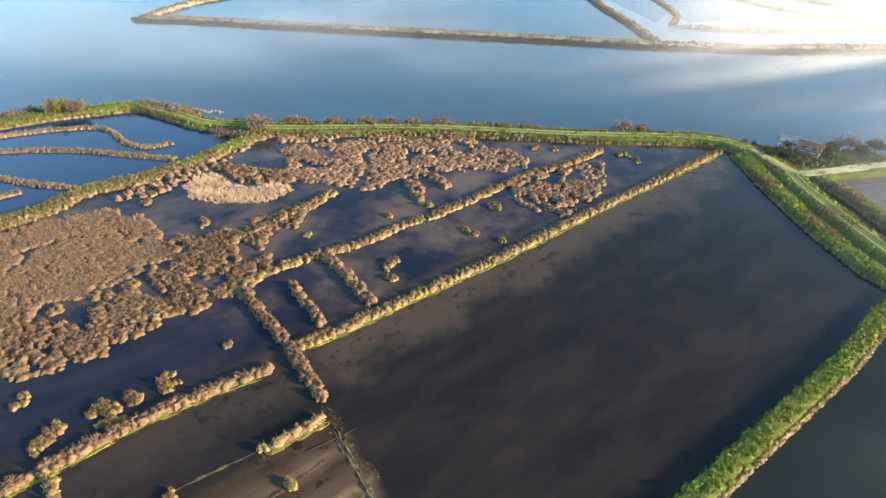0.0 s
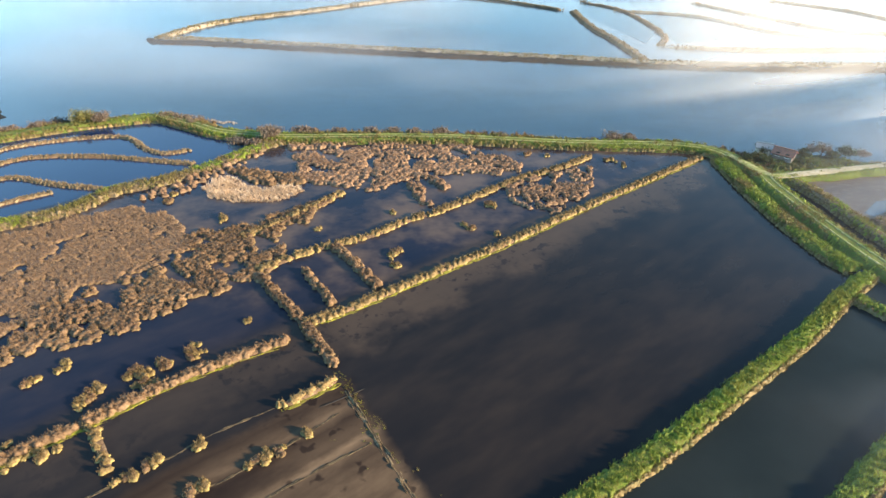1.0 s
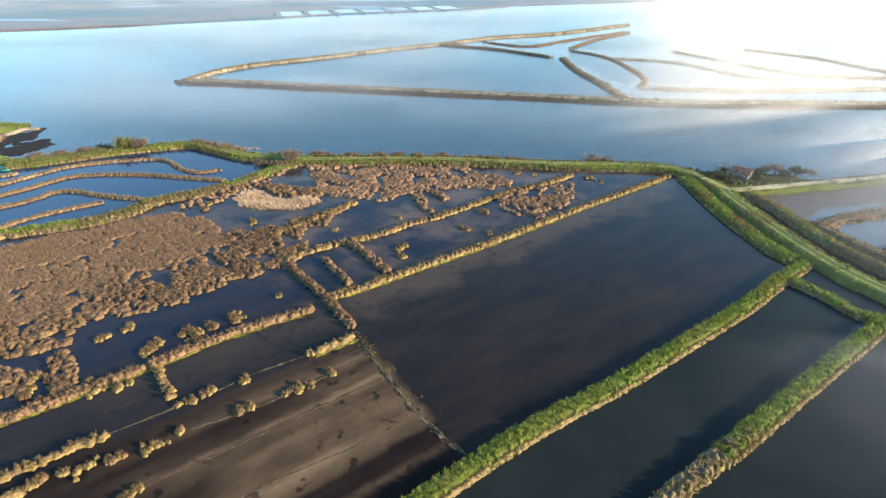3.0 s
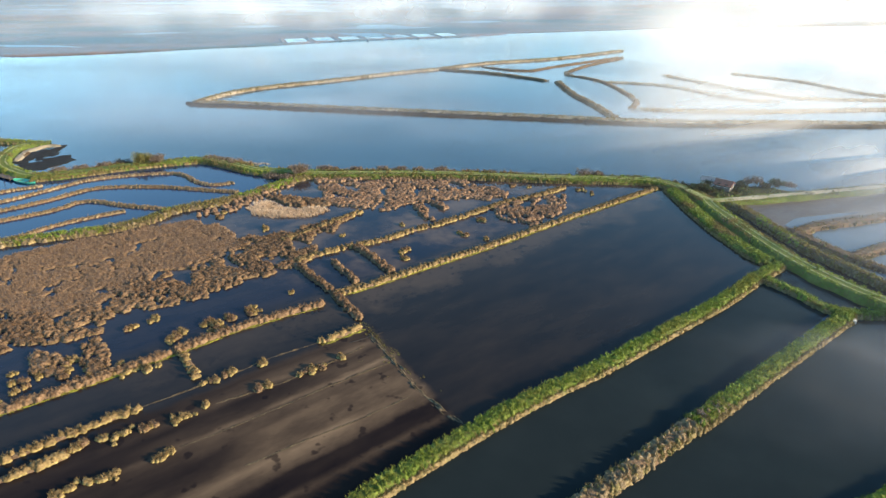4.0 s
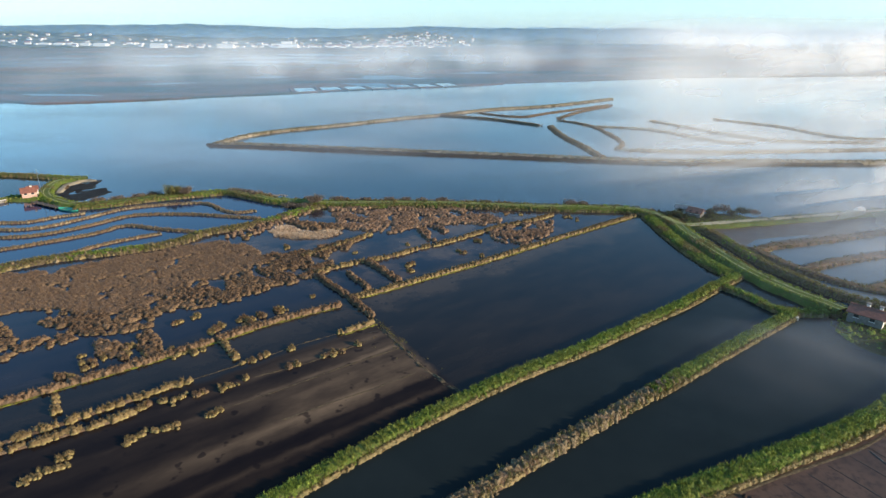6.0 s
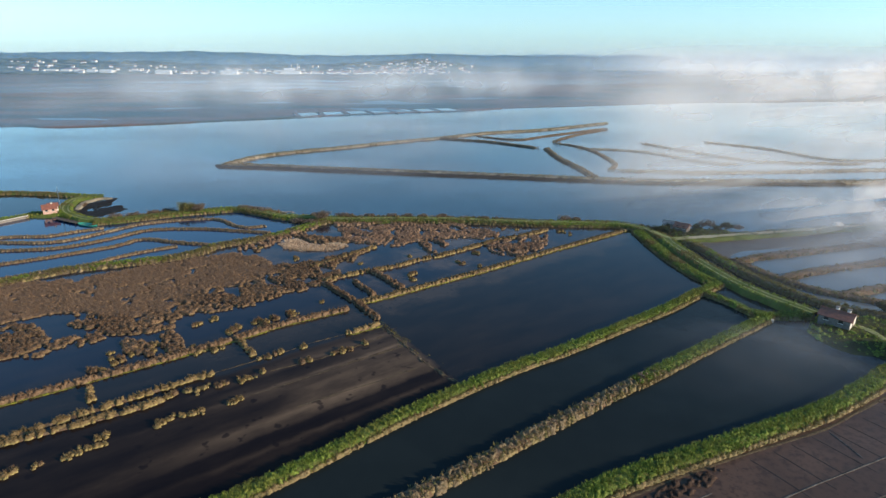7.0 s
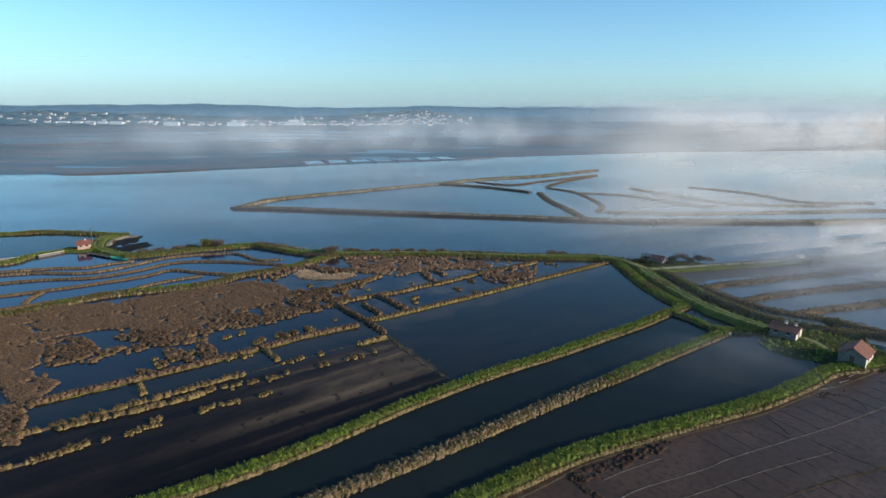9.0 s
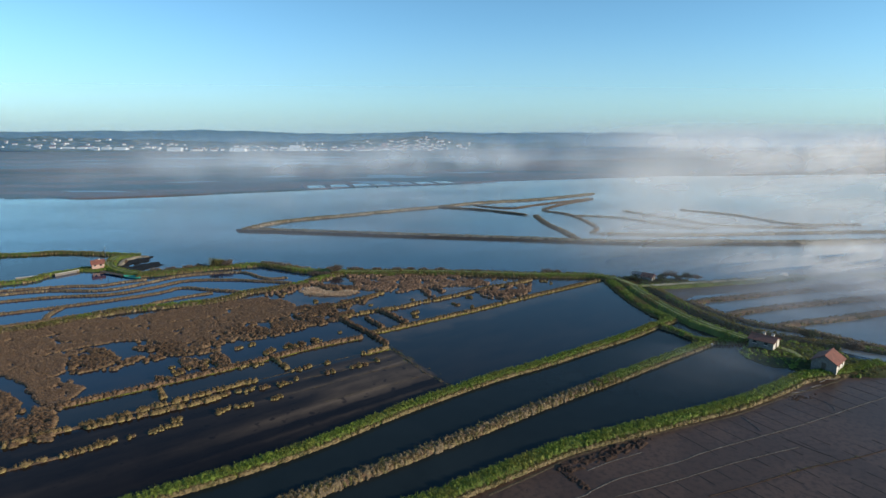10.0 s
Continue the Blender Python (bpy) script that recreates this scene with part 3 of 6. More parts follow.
        part("bushes", rush_mesh("bushes", p, g.uniform(0.4, 0.9, len(p)) * bush, crest_height(u, base, top, height) + g.uniform(0.1, 0.7, len(p)) * bush, min(cell, 0.24), seed + 8, 0.6, bush), BUSH, ob, "dry grey-tan bushes", "stuff")
    return ob


def rush_dike(line, label, width=1.6, height=0.35, density=1.7, size=0.75, moss=1, seed=1, material=None, fill=0.15):
    """A low mud dike overgrown with rush tussocks; algae grows along its sunny foot."""
    ob = tagged(new("rush_dike"), label, "dike", "low dikes in the lagoon", "structure")
    part("bank", ridge_mesh("bank", line, width + 0.7, 0.5, height, 0.1, 0.5, 0.2, seed), DRY, ob)
    p, u = strip_points(line, -width / 2, width / 2, density * width, seed + 1)
    keep = fractal(p, 0.12, seed) > fill
    p, u = p[keep], u[keep]
    g = np.random.default_rng(seed + 2)
    part("rushes", rush_mesh("rushes", p, g.uniform(0.36, 0.74, len(p)) * size, g.uniform(0.75, 1.15, len(p)) * size * 0.85 + 0.6 * crest_height(u, width + 0.7, 0.5, height), 0.2, seed),
         material or TANRUSH, ob, "dry tan rushes", "stuff")
    if moss:
        c = smooth(line, 1.0)
        d, r = frame_of(c)
        part("algae_edge", ridge_mesh("algae_edge", c + r * moss * (width / 2 + 0.35), 1.0, 0.3, 0.01, 0.14, 0.4, 0.06, seed + 5), MOSS, ob, "yellow-green algae", "")
        p, u = strip_points(line, *sorted((moss * width * 0.42, moss * (width / 2 + 0.75))), 9.0, seed + 6)
        p = p[fractal(p, 0.22, seed + 7) - 0.28 * (np.abs(u[: len(p)]) - width / 2) > 0.38]
        part("weed", scatter_mesh("weed", TUFTS, p, RNG.uniform(0.25, 0.5, len(p)), -0.02, seed + 8), ALGA, ob, "yellow-green weed", "stuff")
    return ob


def inside_points(poly, density, g, wander, seed):
    """Random points of the plan inside an outline whose edge wanders by some metres."""
    q = np.array(poly)
    (x0, y0), (x1, y1) = q.min(0) - 1, q.max(0) + 1
    n = int((x1 - x0) * (y1 - y0) * density)
    pts = np.stack([g.uniform(x0, x1, n), g.uniform(y0, y1, n)], 1)
    wob = pts + wander * np.stack([fractal(pts, 0.25, seed + 5) - 0.5, fractal(pts, 0.25, seed + 16) - 0.5], 1)
    return pts[inside(poly, wob)]


def marsh(poly, label, density, low, size, material, seed, kits=None, scale=0.09, name="weed", z=0.0):
    """Loose plants or clods inside an outline of the plan, opened by noise into gaps."""
    g = np.random.default_rng(seed)
    pts = inside_points(poly, density, g, 3.0, seed)
    pts = pts[fractal(pts, scale, seed) > low]
    s = g.uniform(0.5, 1.2, len(pts)) * size * (0.75 + 0.5 * value_noise(pts, 0.3, seed + 8))
    return tagged(part(name, scatter_mesh(name, kits or SMALL, pts, s, z - 0.08, seed), material), label, "marsh", kind="stuff")


def rushes(poly, label, material, seed, density=2.2, low=0.0, scale=0.2, size=1.0, tall=0.62, wander=2.0, cracks=0.0, channel=None, pools=(), name="rush_marsh", blades=0.5, rough=0.3):
    """A stand of rush cushions grown together inside an outline of the plan, opened into pools, cracks and gaps."""
    g = np.random.default_rng(seed)
    pts = inside_points(poly, density, g, wander, seed)
    keep = fractal(pts, scale, seed) > low
    for pool in pools:
        keep &= ~inside(pool, pts + 1.2 * np.stack([fractal(pts, 0.5, seed + 6) - 0.5, fractal(pts, 0.5, seed + 17) - 0.5], 1))
    if channel:
        c = smooth(channel, 0.8)
        keep &= np.array([np.min(((c - q) ** 2).sum(1)) > 2.4 for q in pts])
    if cracks:
        keep &= np.abs(fractal(pts, 0.13, seed + 21) - 0.5) > cracks * (0.3 + 1.4 * value_noise(pts, 0.09, seed + 23))
    pts = pts[keep]
    r = g.uniform(0.36, 0.8, len(pts)) * size
    h = g.uniform(1 - rough, 1 + 0.5 * rough, len(pts)) * tall * (1 + rough * (2 * value_noise(pts, 0.35, seed + 8) - 1))
    return tagged(part(name, rush_mesh(name, pts, r, h, 0.25, seed, blades), material), label, "marsh", kind="stuff")


# ---- ground, river and ponds ----
sheet("ground", [(-4900, -1500), (4900, -1500), (4900, 4900), (-4900, 4900)], -0.9, BED, "grey-brown silt bed of the flat estuary", "ground")
sheet("water_river", [(-4800, -1400), (4800, -1400), (4800, 2600), (-4800, 2600)], -0.06, RIVER, "calm pale blue river under morning mist", "river")
LAGOON_EDGE = [(-135, 40), (-112, 62), (-88, 84), (-69, 99), (-48, 118), (-40, 127), (0, 128), (40, 125), (62, 122), (67, 108), (67, 84), (70, 72), (49, 50), (10.5, 24), (-22, -4), (-46, -21), (-80, -44), (-170, -109), (-260, -120), (-260, 0)]
sheet("water_lagoon", LAGOON_EDGE, 0.0, LAGOON, "still brown-black water of the shallow lagoon", "water")
sheet("water_pond_1", [(-170, -110), (-80, -45), (-46, -22), (10, 24), (49, 50), (65, 65), (71, 52), (37, 24), (7, 1), (-16, -16), (-45, -38), (-140, -108)], 0.004, TEAL, "dark teal pond between two dykes", "pond")
sheet("water_pond_2", [(-140, -108), (-45, -38), (-16, -16), (7, 1), (37, 24), (70, 50), (80, 53), (90, 40), (84, 27), (61, 12.8), (22, -4.5), (0, -20), (-30, -42), (-110, -108)], 0.008, TEAL, "dark teal pond beside the farm sheds", "pond")
sheet("water_pond_3", [(-170, 60), (-123, 55), (-88, 84), (-69, 99), (-48, 117), (-54, 127), (-66, 134), (-77, 139), (-96, 133), (-119, 120), (-146, 132), (-200, 112)], 0.004, BLUE, "deep blue winding pond between narrow dikes", "pond")
sheet("water_pond_4", [(-230, 100), (-162, 108), (-145, 131), (-146, 150), (-153, 161), (-178, 165), (-260, 150)], 0.006, TEAL, "greenish pond behind the left dyke", "pond")
sheet("water_pond_5", [(70, 106), (180, 128), (260, 138), (260, 60), (112, 36), (96, 51), (82, 74)], 0.004, PALE, "pale salt ponds under mist, fog's reflection in their colour", "pond")
sheet("salt_pan_floor", [(-110, -109), (-30, -41.3), (0, -20.6), (12, -12.6), (23, -6), (48, 6), (62, 12), (78, 21), (90, 27.4), (108, 33.6), (220, 72), (260, -150), (-110, -150)], 0.03, SALT_MUD, "dark wet mud floor of the salt pans", "salt pan")

# ---- green dykes ----
RIVER_LINE = [(-119, 121.8), (-108, 127.2), (-95, 135), (-84, 139.2), (-76, 141.2), (-65.6, 136.2), (-57, 131), (-48, 128.8), (-40, 127.6), (-24.4, 128), (-4.7, 128.6), (14.9, 127), (27.7, 125.6), (40.4, 125), (53.2, 124.6), (59.3, 123.6), (63.8, 121.5), (66.9, 117), (69, 111), (69.7, 107)]
TRACK_LINE = [(69.7, 107), (69.6, 101), (70.6, 92), (72.0, 80.5), (74.4, 68.8), (77.8, 60), (80.8, 54.8), (83, 50.4)]
levee(RIVER_LINE, 6.5, 3.4, 1.1, "long grassy dyke with a rutted track along the river", 9, 3, olive=0.55, seed=11, gap=1.3, reed_side=1, reed_from=0.78)
levee(TRACK_LINE, 6.4, 3.2, 1.3, "broad grassy dyke carrying the sandy track", 9, 0, olive=0.45, seed=12, gap=1.4)
levee([(64.2, 116), (64.4, 110), (64.6, 100), (65.4, 88), (67, 77), (69, 71.5)], 5.2, 1.6, 0.85, "broad green shoulder of the track dyke", 12, 3, olive=0.45, seed=24, reed_from=0.8)
levee([(69.7, 106), (87, 109.5), (110.4, 115), (135.5, 121.5), (155.7, 126), (200, 131), (300, 140)], 5.6, 3.0, 1.2, "misty grassy dyke under the farm road", 8, 0, olive=0.42, seed=13, gap=1.7)
levee([(-170, -110), (-80, -45), (-46.2, -21.2), (-34.8, -13.8), (-21.9, -3.8), (-6.6, 10.4), (10.2, 24.2), (25.4, 34.6), (39.2, 44.9), (51.8, 54.4), (62, 63.2), (70, 69.5)], 3.2, 1.5, 0.95, "bright green dyke with a dry reed edge", 16, 8, olive=0.12, seed=14, reed_from=0.7, tall=0.9, cell=0.22)
levee([(-140, -108), (-45, -37), (-16.1, -16), (-5.1, -8.2), (7.1, 1), (19, 10.2), (36, 22.8), (40, 25.8)], 3.0, 1.3, 0.9, "narrow dyke overgrown with tan bushy reed", 2.5, 5, DRY, olive=0.75, seed=15, tall=0.9, reed_from=0.3, bushes=20, cell=0.2, bush=0.58)
levee([(34.4, 21.6), (36, 22.8), (44, 28.8), (52, 34.8), (68, 46.6), (73, 50.5)], 3.4, 1.4, 0.95, "narrow green dyke between two ponds", 15, 7, olive=0.22, seed=25, tall=0.9, reed_from=0.68, cell=0.22)
levee([(-110, -108), (-30, -41), (-14, -28), (-0.3, -20), (11.8, -12), (22.7, -4.8), (34.3, 0.6), (47.2, 6.4), (61.4, 12.8), (75.6, 21.2), (83, 26.4), (89, 28.4), (97, 30.5), (108, 35)], 4.3, 2.0, 1.05, "bright green dyke beside the salt pans", 15, 9, olive=0.1, seed=16, reed_from=0.72, tall=0.95, cell=0.22)
levee([(64.5, 63), (67.8, 57.7), (70.3, 52), (75, 50.2), (82, 50.5)], 3.0, 1.2, 0.8, "short grassy dyke closing the pond", 12, 4, olive=0.3, seed=17)
levee([(75.5, 104.5), (77.8, 96), (79.1, 84.5), (81, 75), (83.7, 67.4), (86.5, 61), (90.3, 56), (95.6, 51.4), (104, 45)], 4.6, 1.2, 1.25, "olive dyke beside a dark ditch", 9, 2, SOIL, 0.6, seed=18)
levee([(82.6, 88.5), (85.2, 80), (89.2, 71), (94.4, 64.6), (101, 60.6), (106.6, 56.4), (114, 48), (124, 40)], 4.2, 1.6, 0.85, "dark brown salt-pond dyke with dry scrub", 2, 1, DRY, 0.95, 19, bushes=5, bush=0.5)
levee([(96, 52.5), (101.6, 50.6), (106.6, 49), (111, 45.6), (120, 40)], 3.4, 1.2, 0.8, "short olive dyke behind the sheds", 6, 1, SOIL, 0.7, 26, bushes=2)
levee([(-160, 30), (-123, 55.8), (-112.3, 63.6), (-102, 75), (-88, 81.5), (-77, 86.5), (-71, 92), (-68, 98.2), (-60, 103), (-53, 109.8), (-48, 116.6), (-42.6, 124), (-39, 127)], 5.0, 1.8, 0.8, "olive-green dyke overgrown with grass and rushes", 9, 2, SOIL, olive=0.55, seed=20, bushes=4)
levee([(-112, 124.8), (-116.1, 124.2), (-122.1, 124.6), (-128.7, 128.3), (-134.8, 133.2), (-138.8, 138.3), (-142, 144.9), (-144, 152), (-143, 157), (-137, 160)], 6.0, 3.4, 1.0, "grassy track dyke curving round a sand bar", 6, 0, olive=0.3, seed=21, gap=1.2)
levee([(-230, 92), (-162, 108.5), (-154, 121), (-147, 130)], 4.5, 2.0, 0.9, "grassy dyke of the far pond", 7, 2, olive=0.4, seed=22)
levee([(-300, 150), (-199.5, 159), (-178.4, 165), (-153, 162), (-140, 160)], 5.0, 1.8, 0.9, "olive dyke along the river bend", 6, 2, olive=0.6, seed=23)
for i, s_line in enumerate(([(83, 86.5), (89.4, 90.6), (100.3, 93.8), (112.4, 98), (129.5, 103.6), (149.6, 109.5), (210, 124)], [(87, 72.6), (92.2, 76), (99.1, 79.3), (114.7, 84.8), (132.7, 89.9), (153.7, 96), (210, 112)], [(97.6, 62.6), (107.9, 67.1), (124.4, 72), (140.6, 77.8), (210, 98)])):
    levee(s_line, 4.6, 1.8, 0.85, "low brown dike of the salt ponds in mist", 1.2, 1, DRY, 0.95, 30 + i, tall=0.8, bushes=3, bush=0.42)
for i, s_line in enumerate(([(-160, 97), (-141.4, 103.8), (-133.8, 105.8), (-124.8, 106.8), (-119, 112), (-112.9, 116)],
                            [(-160, 90), (-140, 99), (-122.6, 100), (-115, 104), (-107, 115.5), (-103, 121), (-94.5, 125.5), (-83.4, 128.4), (-77.4, 127), (-70.5, 120.4), (-65.3, 118.2), (-60.5, 120.4)],
                            [(-160, 79), (-131.9, 91), (-115, 94.8), (-105, 103.5), (-98.5, 112.9), (-92, 115.6), (-78.4, 116), (-65.5, 113.9), (-56.9, 112.5)],
                            [(-150, 64), (-127.9, 76.5), (-112, 86.5), (-99, 97), (-95.5, 103), (-91, 104.2), (-81.9, 101.4), (-71, 99.5)],
                            [(-150, 50), (-126.4, 60.5), (-111, 71), (-98, 79.5), (-92, 88), (-86, 93.5), (-80.6, 97.6)],
                            [(-118.5, 67), (-120.5, 72), (-121, 79)])):
    rush_dike(s_line, "narrow tan dike winding through the blue pond", 1.5, 0.5, 9.0, 0.36, 0, 50 + i, BUSH, 0.0)

sheet("mud_flat", [(74, 105.5), (80.2, 107.6), (100.7, 112), (133.5, 118), (200, 127), (205, 121), (144.9, 108.3), (113.6, 99), (93.2, 91), (83, 87)], 0.03, MUDFLAT, "bare brown mud of a drained salt pond", "mud")
sheet("water_sliver", [(82.9, 91.7), (88.2, 96.7), (95, 98.6), (108, 101.5), (104, 99.4), (92, 95), (84, 90.3)], 0.06, PALE, "pale sliver of water left on the mud", "water")

# ---- tracks ----


def ribbon(line, off, width, z, step=1.0, seed=3):
    c = smooth(line, step)
    d, r = frame_of(c)
    w = width / 2 * (0.75 + 0.5 * value_noise(c, 0.4, seed))
    us = (-1, -0.5, 0, 0.5, 1)
    v = np.zeros((len(c), 5, 3))
    for k, u in enumerate(us):
        v[:, k, :2] = c + r * (off + u * w)[:, None]
        v[:, k, 2] = z - 0.1 * (abs(u) == 1)
    f = [(i * 5 + k, (i + 1) * 5 + k, (i + 1) * 5 + k + 1, i * 5 + k + 1) for i in range(len(c) - 1) for k in range(4)]
    return mesh_of("rut", v.reshape(-1, 3), f)


def rutted(line, z, label, gauge=0.85, width=0.75):
    ob = tagged(new("track"), label, "track", kind="structure")
    for off in (-gauge, gauge):
        part("wheel_rut", ribbon(line, off, width, z), RUT, ob)
    return ob


rutted(RIVER_LINE[4:], 1.16, "pale sandy wheel ruts on the river dyke", 0.75, 0.5)
rutted(TRACK_LINE, 1.38, "pale sandy wheel ruts along the dyke", 0.85, 0.5)
rutted([(-112, 124.8), (-116.1, 124.2), (-122.1, 124.6), (-128.7, 128.3), (-134.8, 133.2), (-138.8, 138.3), (-142, 144.9), (-144, 152), (-143, 157)], 1.07, "pale wheel ruts leading to the left house", 0.8, 0.6)
road = tagged(new("road"), "pale gravel farm road fading into mist", "road", kind="structure")
part("carriageway", ribbon([(70.2, 105.6), (74, 106.4), (87, 109.5), (110.4, 115), (135.5, 121.5), (155.7, 126), (200, 131), (300, 140)], 0.0, 2.3, 1.28), TRACK, road)
part("junction", ribbon([(66.4, 117.6), (68.2, 112.6), (69.5, 108.6), (71.4, 106.4), (75, 106.5)], 0.0, 1.9, 1.40), RUT, road)

# ---- low dikes and rushes of the lagoon ----
rush_dike([(60.5, 118.5), (48.1, 108.9), (33.7, 97.6), (21.4, 87.7), (10.7, 78.8), (1.4, 71.8), (-6.8, 65.6), (-14.1, 60.1), (-17.9, 57.6), (-20.2, 56.2)], "long straight dike topped with tan rushes and yellow algae", 1.3, 0.4, 6.0, 0.6, -1, 101, None, 0.0)
rush_dike([(-21.9, 52.8), (-26.5, 50), (-32.1, 46.4), (-37, 42.6), (-41.1, 38.8), (-50.5, 31), (-60.4, 23.4), (-69.5, 16.6), (-78, 10.5)], "dike of tan rushes above dark water", 1.3, 0.4, 6.0, 0.66, -1, 102, RUSH, 0.0)
rush_dike([(-29.7, 68.6), (-25.3, 62.9), (-21.5, 58.3), (-18.2, 53.7), (-14.3, 47.9)], "cross dike of brown rushes", 1.3, 0.35, 5.0, 0.7, 0, 103, RUSH, 0.0)
rush_dike([(-13.3, 45.2), (-15.5, 43.7), (-17.7, 42), (-19.6, 40.6)], "short dike of tan rushes with algae", 0.9, 0.3, 5.0, 0.7, -1, 104, None, 0.0)
rush_dike([(34.5, 118.3), (25.3, 111.2), (16.5, 106), (7, 97.7), (-0.5, 91.3), (-6.4, 87.4), (-12.7, 81.9), (-17, 79.4), (-20.4, 77.7), (-25.2, 74.5), (-30.1, 70.1)], "broken dike of tan rushes through the marsh", 1.3, 0.3, 4.5, 0.72, 0, 105, None, 0.2)
rush_dike([(-19.1, 77.7), (-15.2, 73.2), (-12, 68.3), (-10.4, 66)], "cross dike of brown rush tussocks", 1.5, 0.3, 4.5, 0.78, 0, 106, RUSH, 0.0)
rush_dike([(-22.4, 70), (-21.6, 68.2), (-18.8, 64.3), (-16.9, 61.6)], "short cross dike of brown rushes", 1.0, 0.3, 4.0, 0.75, 0, 107, RUSH, 0.15)
rush_dike([(-21, 98.3), (-25.3, 92.9), (-30, 87), (-36, 80.7)], "low dike of tan rushes", 1.3, 0.3, 4.5, 0.72, 0, 108, None, 0.0)
rush_dike([(-42, 23.8), (-45.4, 21.3), (-49.1, 18.3), (-53.7, 14.4), (-60.5, 8.9), (-65, 5.2), (-69.7, 1.5), (-73, -1), (-78, -5)], "dike of olive and tan rushes", 0.9, 0.25, 3.5, 0.75, 0, 109, None, 0.1)
rush_dike([(-46, 15.6), (-50, 12.6), (-55.7, 9), (-61.5, 5.4), (-67, 2)], "second dike of tan rushes beside the first", 0.9, 0.25, 3.5, 0.75, 0, 110, None, 0.1)
rush_dike([(-58.9, -2.6), (-62.3, -5.8), (-67.2, -9.3), (-72.4, -12.9)], "dike of yellowish rushes at the mud", 0.8, 0.2, 3.5, 0.65, 0, 111, None, 0.2)
rush_dike([(-41.3, 37), (-39, 34.4), (-36.3, 31)], "short cross dike of rushes", 0.9, 0.2, 3.0, 0.75, 0, 112, None, 0.1)
rush_dike([(-61.5, 19), (-58.2, 14.6)], "short link of rushes between dikes", 0.9, 0.2, 3.0, 0.75, 0, 113, None, 0.0)

POOL_A = [(-57.3, 62.5), (-58, 65.6), (-55.5, 66.2), (-51.4, 66.3), (-47.5, 66), (-47.5, 63.2), (-51.3, 61.4), (-54.5, 60.7)]
POOL_B = [(-45.7, 68.4), (-44.8, 70.7), (-41.8, 70.5), (-41.3, 67.7), (-43.2, 66.4)]
M_WEST = [(-127, 58), (-113, 64), (-99.6, 69), (-92.5, 71.2), (-86.8, 75), (-79.4, 80.5), (-69.5, 87), (-63.5, 90.5), (-60, 92), (-56.5, 88.5), (-54.5, 90), (-51.5, 87.5), (-47.4, 83.3), (-46.2, 79.8), (-44, 76.8), (-46, 75.4), (-46, 72.5), (-48.5, 70), (-51, 70), (-51.6, 66.5), (-56, 66.2), (-58.1, 63.6), (-58, 60.5), (-61, 57),
          (-61.5, 53), (-60.5, 50.5), (-64, 49.4), (-68, 48.4), (-72.6, 47.2), (-76, 48), (-80.8, 51), (-84.5, 49), (-88, 47.5), (-93, 45), (-93.5, 40.5), (-92.4, 36), (-90, 30), (-86.5, 25), (-78.5, 18.5), (-77, 9), (-82, 11.5), (-92.5, 20.8), (-101.6, 26.3), (-127, 40)]
rushes(M_WEST, "dense matted brown rush marsh", MATRUSH, 201, 7.5, 0.06, 0.5, size=0.68, tall=0.38, wander=4.0, cracks=0.024, blades=0.8, rough=0.3,
       pools=([(-57, 60.5), (-60, 58.5), (-58.5, 62), (-54.5, 64.5), (-53, 63.5)], [(-66.5, 56.5), (-64, 55), (-62.5, 57), (-64.5, 58.5)], POOL_A, POOL_B))
rushes([(-104, 19), (-95.3, 17.8), (-88, 13), (-79.6, 4), (-74, -2.4), (-76, -5.4), (-84, -6), (-112, 6)], "brown rushes beyond a narrow channel", RUSH, 204, 2.2, 0.2, wander=1.5)
rushes([(-83, 10.5), (-77.5, 8.5), (-75.6, 6.3), (-70.8, -2.6), (-72.6, -3.6), (-79.8, 4.6)], "strip of brown rushes along a channel", RUSH, 203, 3.0, 0.0, size=0.8, wander=1.0)
